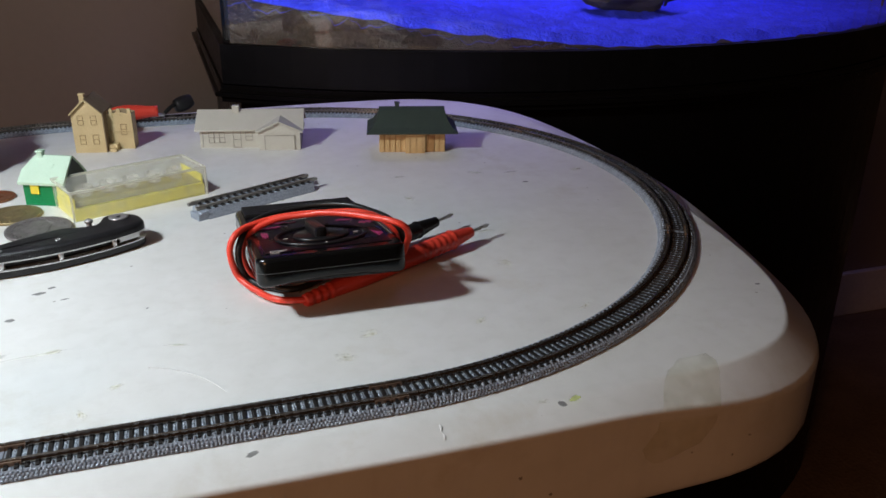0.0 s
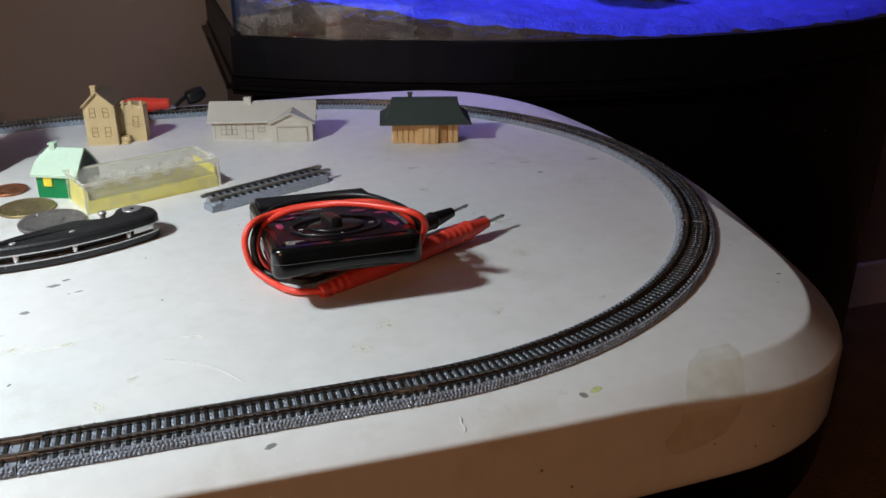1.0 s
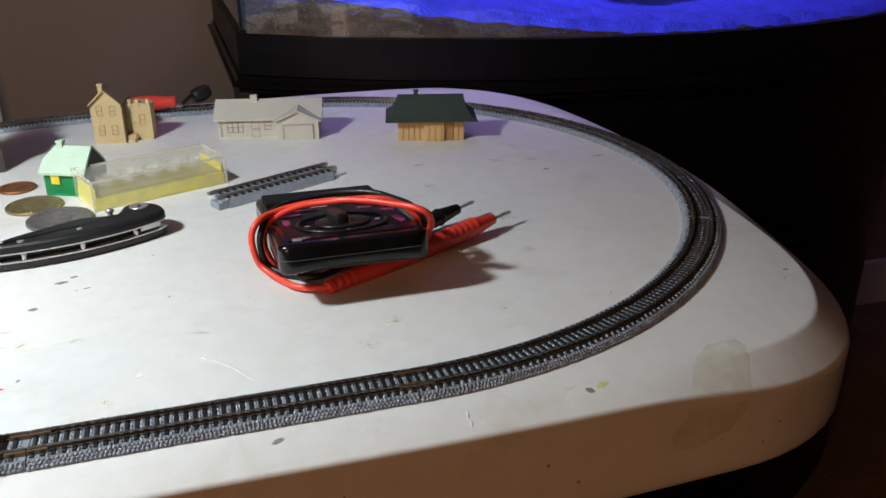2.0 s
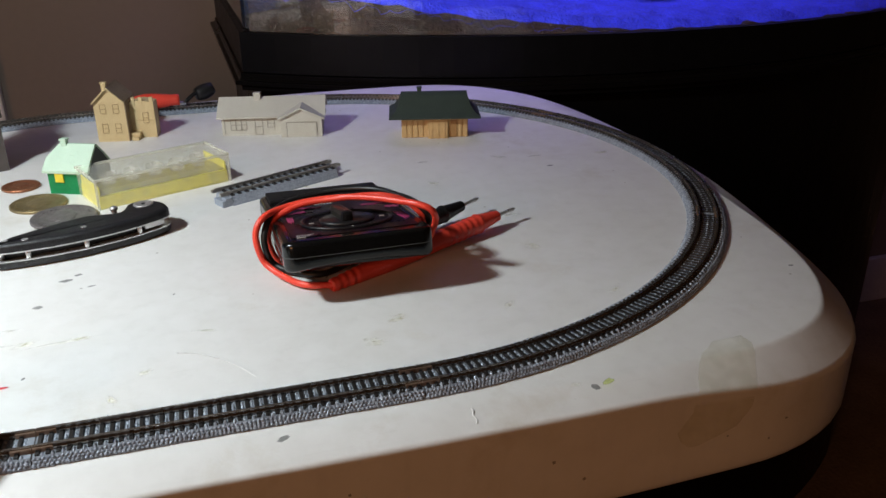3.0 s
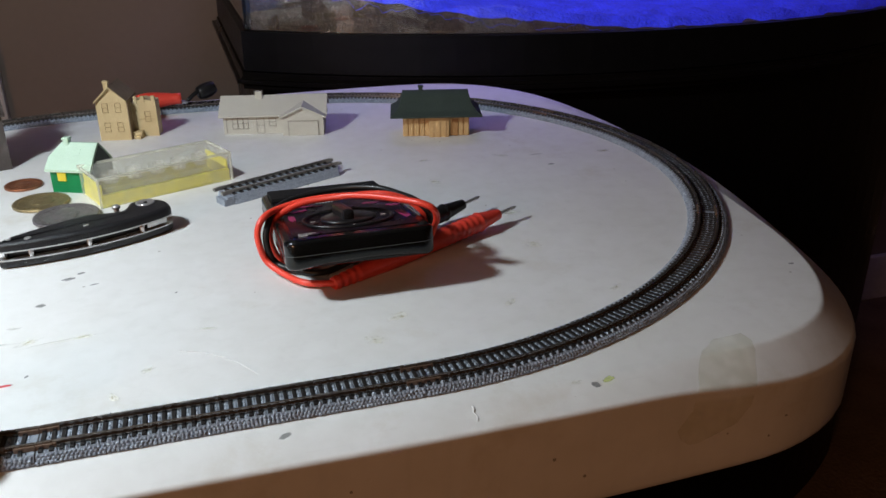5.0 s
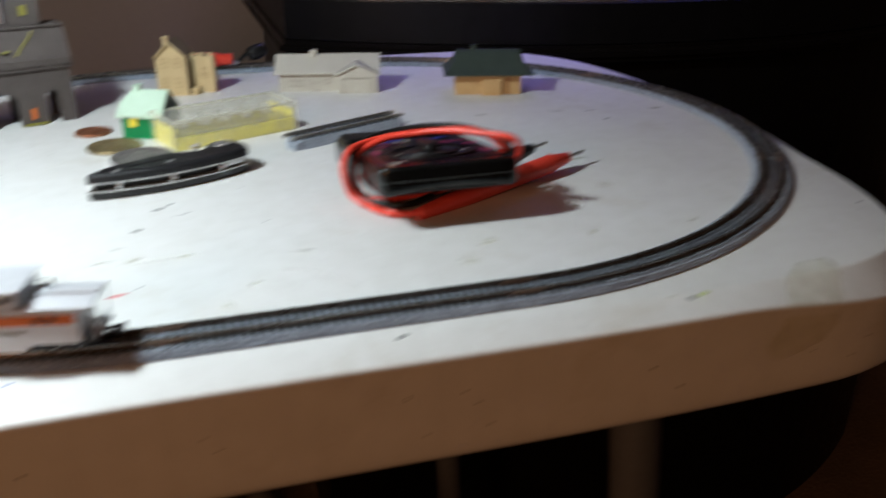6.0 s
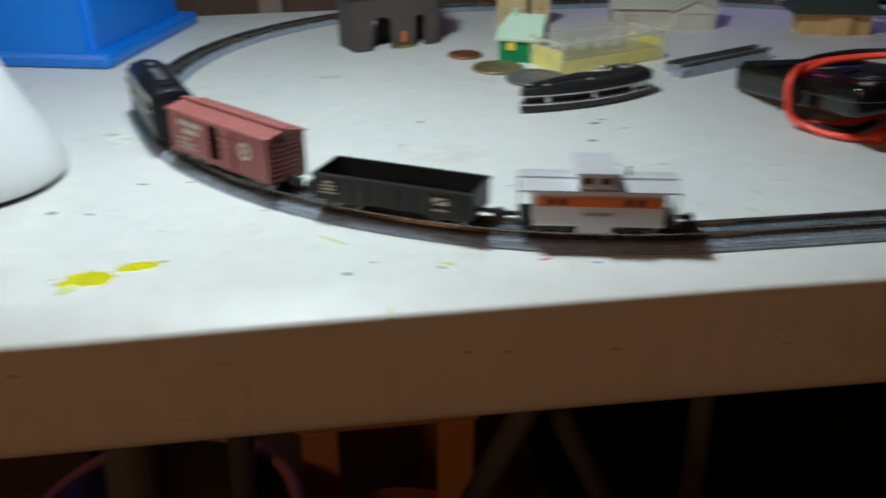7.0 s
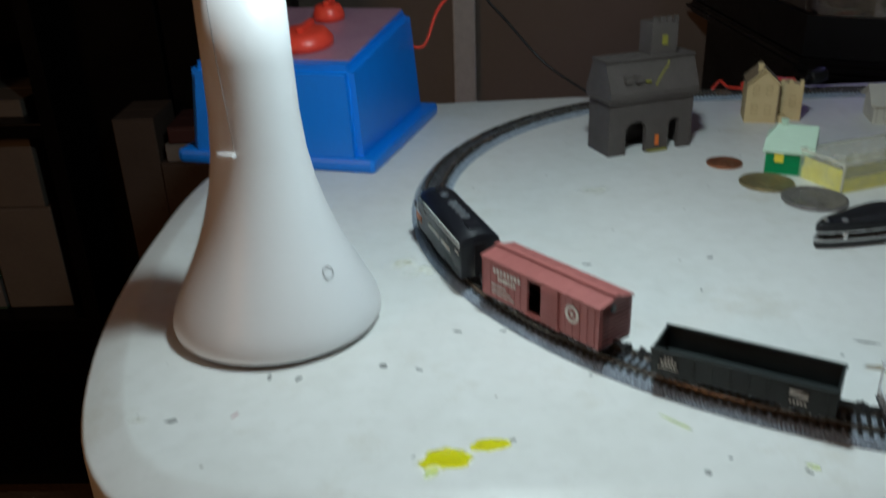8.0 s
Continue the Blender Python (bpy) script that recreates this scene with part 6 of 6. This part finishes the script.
def blot(name, c, size, turn, mat, label, seed, thick=0.0002, ragged=0.35, category="stain"):
    """A thin dried film lying on the tabletop."""
    n = 32
    ring = [(math.cos(2 * math.pi * i / n), math.sin(2 * math.pi * i / n)) for i in range(n)]
    verts = [(x, y, 0.0) for x, y in ring] + [(x * 0.98, y * 0.98, thick) for x, y in ring]
    faces = [(i, (i + 1) % n, n + (i + 1) % n, n + i) for i in range(n)] + [list(range(n, 2 * n))]
    ob = solid(name, from_lists(verts, faces), mat, label, category, pose(c[0], c[1], 0.00012, 0, 0, turn) @ Matrix.Diagonal((size[0] * 1.45, size[1] * 1.45, 1, 1)))
    ob.visible_shadow = False
    return ob


YELLOWPAINT = soft_stain("dried_yellow_paint", (0.72, 0.66, 0.0), (0.58, 0.55, 0.0), 1.6, 0.3, 0.16, 0.45)
LIMEPAINT = soft_stain("faded_lime_marker", (0.46, 0.56, 0.06), (0.56, 0.62, 0.20), 0.9, 0.5, 0.4, 0.6)
BROWNSTAIN = soft_stain("brown_food_stain", (0.16, 0.10, 0.06), (0.40, 0.33, 0.22), 1.2, 0.6, 0.35, 0.9)
TEASTAIN = soft_stain("pale_tea_stain", (0.48, 0.46, 0.27), (0.58, 0.54, 0.38), 0.46, 0.5, 0.8, 1.0, 3.0)
GREYSPECK = soft_stain("grey_grime", (0.11, 0.11, 0.11), (0.24, 0.24, 0.23), 1.15, 0.6, 0.3, 0.55)
RIMGRIME = soft_stain("faint_rim_grime", (0.18, 0.17, 0.15), (0.30, 0.27, 0.22), 1.1, 0.6, 0.4, 0.8)
REDMARK = soft_stain("red_marker", (0.62, 0.02, 0.03), (0.55, 0.03, 0.03), 1.3, 0.45, 0.3, 0.3)
BLUEMARK = soft_stain("blue_marker", (0.03, 0.10, 0.45), (0.05, 0.12, 0.40), 1.2, 0.5, 0.3, 0.4)
PINKMARK = soft_stain("faded_pink_marker", (0.72, 0.40, 0.44), (0.75, 0.50, 0.52), 0.8, 0.5, 0.4, 0.5)
GLUE = material("clear_glue_trace", (0.86, 0.86, 0.84), 0.12, coat=0.5)

blot("paint_spot", (-0.2650, 0.0095), (0.0076, 0.0046), 10, YELLOWPAINT, "dried yellow paint spot on the white table", 1.0)
blot("paint_spot", (-0.2510, 0.0163), (0.0058, 0.0027), 8, YELLOWPAINT, "small dried yellow paint spot on the table", 2.0)
blot("paint_spot", (-0.2691, 0.0033), (0.0028, 0.0020), 60, LIMEPAINT, "thin yellow paint dribble at the table edge", 3.0)
blot("food_stain", (-0.1058, 0.0580), (0.0086, 0.0038), -8, BROWNSTAIN, "brown dried stain inside the track", 4.0, ragged=0.6)
blot("food_stain", (-0.0999, 0.0675), (0.0035, 0.0032), 40, TEASTAIN, "pale brown ring beside the dried stain", 5.0)
blot("food_stain", (-0.1087, 0.0753), (0.0043, 0.0007), -20, GREYSPECK, "thin grey scrape on the tabletop", 6.0)
blot("pen_mark", (-0.0795, 0.0516), (0.0037, 0.0008), 6, REDMARK, "short red marker stroke on the table", 7.0)
blot("pen_mark", (-0.1236, 0.0035), (0.0017, 0.0007), 20, REDMARK, "short red marker spot near the track", 8.0)
blot("pen_mark", (-0.1081, -0.0011), (0.0010, 0.0006), 0, BLUEMARK, "tiny blue marker spot near the track", 9.0)
blot("pen_mark", (-0.1902, 0.0271), (0.0056, 0.0008), -46, LIMEPAINT, "lime green marker stroke on the table", 10.0)
blot("pen_mark", (-0.1546, 0.0044), (0.0022, 0.0011), -30, LIMEPAINT, "small lime marker stroke near the edge", 11.0)
blot("pen_mark", (-0.3371, 0.0338), (0.0022, 0.0007), 60, PINKMARK, "faint pink marker stroke on the table", 12.0)
for k, (x, y, a, b, r) in enumerate([(-0.0742, 0.1143, 0.0019, 0.0013, 10), (-0.0654, 0.1385, 0.0028, 0.0012, 10), (-0.0607, 0.1435, 0.0017, 0.0009, 20), (-0.0542, 0.1294, 0.0017, 0.0005, 15), (0.0122, -0.0076, 0.0020, 0.0011, 30), (0.1204, -0.0105, 0.0013, 0.0016, 10), (-0.2894, 0.0632, 0.0014, 0.0016, 40), (-0.3302, 0.0568, 0.0007, 0.0020, 0), (-0.2621, 0.0878, 0.0019, 0.0007, -20), (0.2071, 0.2254, 0.0020, 0.0009, 0), (0.2514, 0.0543, 0.0013, 0.0007, 0), (-0.1467, 0.1521, 0.0017, 0.0009, 20), (-0.1569, 0.0022, 0.0006, 0.0014, 40), (-0.2037, 0.1470, 0.0020, 0.0007, 0)]):
    blot("grime_speck", (x, y), (a, b), r, GREYSPECK, "small dark grime speck on the tabletop", 20.0 + k, 0.0003, 0.5)
for k, (x, y, a, b, r) in enumerate([(-0.0614, 0.0802, 0.0112, 0.0009, 8), (-0.0546, 0.0812, 0.0037, 0.0016, 12), (-0.0856, 0.0831, 0.0056, 0.0011, 4), (-0.0819, 0.0962, 0.0028, 0.0009, 0), (-0.0414, 0.0323, 0.0015, 0.0027, 20), (-0.0303, 0.0477, 0.0026, 0.0014, 30), (-0.2882, 0.1513, 0.0070, 0.0045, 20), (-0.1866, 0.2433, 0.0093, 0.0036, 10), (0.2506, 0.2416, 0.0045, 0.0027, 0), (0.1143, -0.0073, 0.0026, 0.0013, 10), (-0.3693, 0.0317, 0.0032, 0.0011, 5), (-0.0083, 0.0732, 0.0047, 0.0007, -14)]):
    blot("tea_stain", (x, y), (a, b * 1.2), r, TEASTAIN, "pale yellowish stain on the white tabletop", 50.0 + k, 0.0002, 0.6)
rnd = random.Random(77)
for k in range(16):
    x, y = rnd.uniform(-0.10, 0.21), rnd.uniform(0.035, 0.27)
    blot("tea_stain", (x, y), (rnd.uniform(0.0025, 0.0065), rnd.uniform(0.0012, 0.0035)), rnd.uniform(-40, 60), TEASTAIN, "pale yellowish stain on the white tabletop", 80.0 + k)
for k in range(22):
    x, y = (rnd.uniform(-0.12, 0.22), rnd.uniform(0.03, 0.32)) if k < 13 else (rnd.uniform(-0.34, -0.10), rnd.uniform(-0.01, 0.12))
    if math.hypot(x - 0.0, y - 0.226) < 0.20 or k >= 13:
        blot("grime_speck", (x, y), (rnd.uniform(0.0005, 0.0010), rnd.uniform(0.0003, 0.0006)), rnd.uniform(0, 90), GREYSPECK, "tiny dark grime speck on the tabletop", 120.0 + k)
for k in range(14):
    x = rnd.uniform(-0.30, 0.20)
    line = [p for p in outline(0.0, 900) if p[1] < 0.1]
    px, py = min(line, key=lambda p: abs(p[0] - x))
    ob = blot("grime_speck", (px, py), (rnd.uniform(0.0007, 0.0017), rnd.uniform(0.0006, 0.0012)), 0, RIMGRIME, "tiny dark grime speck on the table's rim", 160.0 + k)
    ob.matrix_basis = pose(px, py - 0.0002, rnd.uniform(-0.031, -0.010), 90, 0, 0) @ Matrix.Diagonal((rnd.uniform(0.0006, 0.0013), rnd.uniform(0.0005, 0.0010), 1, 1))
for k, (x, y, a, b, q) in enumerate([(-0.3194, 0.0556, 0.0016, 0.0009, 60), (-0.3581, 0.0309, 0.0020, 0.0010, 10), (-0.2759, 0.0607, 0.0016, 0.0006, -30), (-0.2440, 0.0878, 0.0014, 0.0007, 0), (-0.1865, 0.0021, 0.0009, 0.0013, 30), (-0.2438, 0.0188, 0.0012, 0.0007, 15), (-0.1966, 0.0452, 0.0016, 0.0006, -20)]):
    blot("grime_speck", (x, y), (a, b), q, GREYSPECK, "small dark grime speck on the tabletop", 190.0 + k)
blot("paint_spot", (0.1261, -0.0083), (0.0030, 0.0014), 20, LIMEPAINT, "faded lime paint spot near the table edge", 198.0)
blot("tea_stain", (-0.2790, 0.1440), (0.0075, 0.0050), 25, TEASTAIN, "pale yellowish stain on the white tabletop", 199.0)


def rim_stroke(name, x, y0, y1, r, mat, label):
    """A thin raised stroke running down the bevel of the front edge."""
    pts = []
    for i in range(13):
        y = y0 + (y1 - y0) * i / 12
        edge = min((p for p in RIMLINE if p[1] < 0.1), key=lambda p: abs(p[0] - x))[1]
        pts.append(Vector((x + 0.0003 * math.sin(i * 0.9), y, 0.0002 - droop(x, y) * max(0.0, min(1.0, 1 - (y - edge - 0.001) / 0.0138)))))
    solid(name, tube(pts, lambda u: r * (0.35 + 0.65 * abs(math.sin(5 * u + x * 90))), 6), mat, label, "stain")


RIMLINE = outline(0.0, 900)
LIMEDRIP = material("lime_paint_drip", (0.50, 0.58, 0.05), 0.4)
rim_stroke("scratch", 0.0750, -0.0085, -0.0155, 0.00045, GLUE, "shiny white scratch on the table's edge")
rim_stroke("scratch", -0.1388, -0.0090, -0.0135, 0.00035, GLUE, "shiny white nick on the table's edge")
rim_stroke("paint_drip", -0.1749, -0.0140, -0.0190, 0.00055, LIMEDRIP, "lime paint drip on the table's edge")
part_trace = smooth_path([(-0.0193, 0.0587, 0.0002), (-0.0097, 0.0541, 0.0002), (0.0009, 0.0441, 0.0002), (0.0076, 0.0331, 0.0002)], 10)
solid("glue_trace", tube(part_trace, lambda u: 0.00010 + 0.00022 * max(0.0, math.sin(u * 57)) ** 3, 6), GLUE, "shiny thin glue trace on the tabletop", "stain")


def hang(ins, z, d):
    """Height of the rim at a given inset, or down its face."""
    if ins > 0.0002:
        return 0.0006 - d * max(0.0, min(1.0, 1 - (ins - 0.001) / 0.0138))
    return -d + z * 0.8


def edge_tape():
    """A strip of old tape bent over the table's bevelled edge."""
    cols = 9
    prof = [(0.0240, 0.0), (0.0230, 0.0), (0.0215, 0.0), (0.0200, 0.0), (0.0180, -0.0004), (0.0130, -0.0021), (0.0080, -0.0037), (0.0036, -0.0052), (0.0020, -0.0060), (0.0008, -0.0072), (0.0, -0.0094), (0.0, -0.0140), (0.0, -0.0190), (0.0, -0.0240), (0.0, -0.0275)]
    verts = []
    path_len = [0.0]
    for p, q in zip(prof, prof[1:]):
        path_len.append(path_len[-1] + math.hypot(q[0] - p[0], q[1] - p[1]))
    top, low = Vector((0.184, 0.000)), Vector((0.156, -0.020))
    for j, (ins, z) in enumerate(prof):
        f = path_len[j] / path_len[-1]
        line = outline(ins - 0.0004, 2400)
        want = top.lerp(low, f)
        mid = min((i for i in range(2400) if line[i][1] < 0.1), key=lambda i: (line[i][0] - want.x) ** 2)
        half = 14 * min(1.0, 0.55 + 3.0 * f, (1.02 - f) * 5 + 0.05)
        for i in range(cols):
            x, y = line[int(round(mid + half * (2 * i / (cols - 1) - 1))) % 2400]
            verts.append((x, y, hang(ins, z, droop(x, y))))
    tape = thing("adhesive_tape", "strip of yellowed clear tape over the table edge", "tape")
    fold = 9
    for name, j0, j1, label in (("upper_strip", 0, fold, "tape lying on the tabletop"), ("hanging_end", fold, len(prof) - 1, "torn end of tape down the rim")):
        faces = [(a, a + 1, a + cols + 1, a + cols) for j in range(j1 - j0) for a in range(j * cols, j * cols + cols - 1)]
        bm = from_lists(verts[j0 * cols:(j1 + 1) * cols], faces, True)
        bmesh.ops.solidify(bm, geom=list(bm.faces), thickness=0.0001)
        part(name, bm, TAPE, tape, label).visible_shadow = False


edge_tape()

# under and beside the table ----------------------------------------------------------------


def stool():
    t = thing("wooden_stool", "small orange pine stool under the table", "stool", pose(-0.151, 0.44, FLOOR) @ Matrix.Scale(0.9, 4))
    part("seat", box((0, 0.09, 0.30), (0.20, 0.21, 0.018), 0.004), PINE, t)
    for x in (-0.075, 0.075):
        part("leg", box((x, 0.0, 0.145), (0.040, 0.022, 0.29), 0.003), PINE, t)
        part("leg", box((x, 0.18, 0.145), (0.040, 0.022, 0.29), 0.003), PINE, t)
    n = 16
    arch = [(-0.056 + 0.112 * i / n, 0.175 + 0.012 * math.sin(math.pi * i / n)) for i in range(n + 1)] + [(0.056, 0.12), (-0.056, 0.12)]
    part("rail", prism(arch, -0.009, 0.009, "y"), PINE, t, "arched pine cross rail")
    part("rail", box((0, 0.18, 0.15), (0.112, 0.018, 0.05), 0.003), PINE, t)


def basket():
    t = thing("plastic_basket", "dark round basket with dusty pink rim", "basket", pose(-0.356, 0.36, FLOOR) @ Matrix.Scale(0.9, 4))
    part("body", lathe([(0.10, 0.0), (0.105, 0.01), (0.128, 0.26), (0.122, 0.26), (0.100, 0.014)], 40), BLACK, t)
    part("rim", tube([Vector((0.129 * math.cos(a), 0.129 * math.sin(a), 0.262)) for a in np.linspace(0, 2 * math.pi, 48, False)], 0.0065, 10, True), PINK, t, "dusty pink rolled rim")


stool()
basket()


def bookcase():
    t = thing("bookcase", "dark wooden bookcase in the unlit corner", "bookcase", pose(-1.10, 0.735, FLOOR) @ Matrix.Scale(0.9, 4))
    for x in (-0.39, 0.39):
        part("side_panel", box((x, 0.15, 0.75), (0.022, 0.30, 1.5), 0.002), DARKWOOD, t)
    for z in (0.05, 0.33, 0.62, 0.92, 1.22, 1.49):
        part("shelf", box((0, 0.15, z), (0.758, 0.29, 0.02), 0.002), DARKWOOD, t)
    part("back_panel", box((0, 0.305, 0.75), (0.80, 0.008, 1.5)), DARKWOOD, t)


def wardrobe():
    t = thing("wardrobe", "tall black wooden wardrobe in the unlit corner", "wardrobe", pose(-0.620, 0.905, FLOOR))
    part("carcass", box((0, 0.005, 0.80), (0.250, 0.200, 1.60), 0.003), DARKWOOD, t)
    for x in (-0.0615, 0.0615):
        d = part("door", box((x, -0.1040, 0.83), (0.1190, 0.016, 1.46), 0.002), DARKWOOD, t)
        part("handle", cylinder((x * 0.18, -0.1160, 0.85), 0.006, 0.009, "y", 14), TUBE, d)
    part("plinth", box((0, 0.010, 0.045), (0.244, 0.185, 0.088)), DARKWOOD, t)


wardrobe()


def carton(x, y, z, s, mat, label, turn=0):
    t = thing("carton", label, "box", pose(x, y, z, 0, 0, turn))
    part("body", box((0, 0, s[2] / 2), s, 0.002), mat, t)
    part("flap", box((0, s[1] * 0.25, s[2] + 0.001), (s[0] * 0.99, s[1] * 0.48, 0.002)), mat, t)
    part("flap", box((0, -s[1] * 0.25, s[2] + 0.001), (s[0] * 0.99, s[1] * 0.48, 0.002)), mat, t)


def book(x, y, z, s, mat, label, turn=0):
    t = thing("book", label, "book", pose(x, y, z, 0, 0, turn), "books in the bookcase")
    part("page_block", box((0.001, 0, s[2] / 2), (s[0] - 0.006, s[1] - 0.006, s[2] - 0.004)), PAPER, t)
    part("cover", join(box((0, 0, 0.001), (s[0], s[1], 0.002)), box((0, 0, s[2] - 0.001), (s[0], s[1], 0.002)), box((-s[0] / 2 + 0.001, 0, s[2] / 2), (0.002, s[1], s[2]))), mat, t)


bookcase()
DULLGREEN = material("dull_green_cloth", (0.05, 0.10, 0.06), 0.7)
DULLRED = material("dull_red_cloth", (0.06, 0.016, 0.014), 0.7)
for k, (x, z, w, h, mat, lab) in enumerate([(-1.45, 0.33, 0.20, 0.04, PAPER, "thick off-white book lying on a shelf"), (-1.44, 0.37, 0.21, 0.03, DULLGREEN, "dull green book lying on another"), (-1.12, 0.33, 0.22, 0.05, DULLGREEN, "thick green book lying on a shelf"), (-1.10, 0.62, 0.20, 0.05, DULLRED, "dull red book lying on a shelf"), (-1.11, 0.67, 0.19, 0.03, PAPER, "off-white book on top of another")]):
    book(x * 0.9 + 0.025, 0.84, FLOOR + (z + 0.01) * 0.9, (w * 0.9, 0.145, h * 0.9), mat, lab, -4 + 3 * k)
carton(-1.253, 0.85, FLOOR + 0.567, (0.18, 0.16, 0.216), CARDBOARD, "brown cardboard carton on a dark shelf", 4)
BEIGECARD = material("beige_carton_card", (0.17, 0.14, 0.11), 0.8, second=(0.12, 0.10, 0.08), size=0.05, fine=0.004)
carton(-0.838, 0.84, FLOOR + 0.306, (0.085, 0.13, 0.140), BEIGECARD, "beige card box on a dark shelf", 2)
carton(-0.838, 0.84, FLOOR + 0.449, (0.083, 0.13, 0.136), BEIGECARD, "beige card box stacked on another", -1)
carton(-0.634, 0.735, FLOOR, (0.046, 0.085, 0.580), CARDBOARD, "tall narrow brown carton standing on the carpet", 4)
carton(-0.563, 0.735, FLOOR, (0.080, 0.100, 0.530), CARDBOARD, "brown carton standing on the carpet", -3)
carton(-0.563, 0.733, FLOOR + 0.5325, (0.074, 0.085, 0.018), PAPER, "flat off-white box on a carton", 2)
carton(-0.562, 0.733, FLOOR + 0.5530, (0.070, 0.080, 0.017), DULLRED, "flat dull red box on a white box", 5)
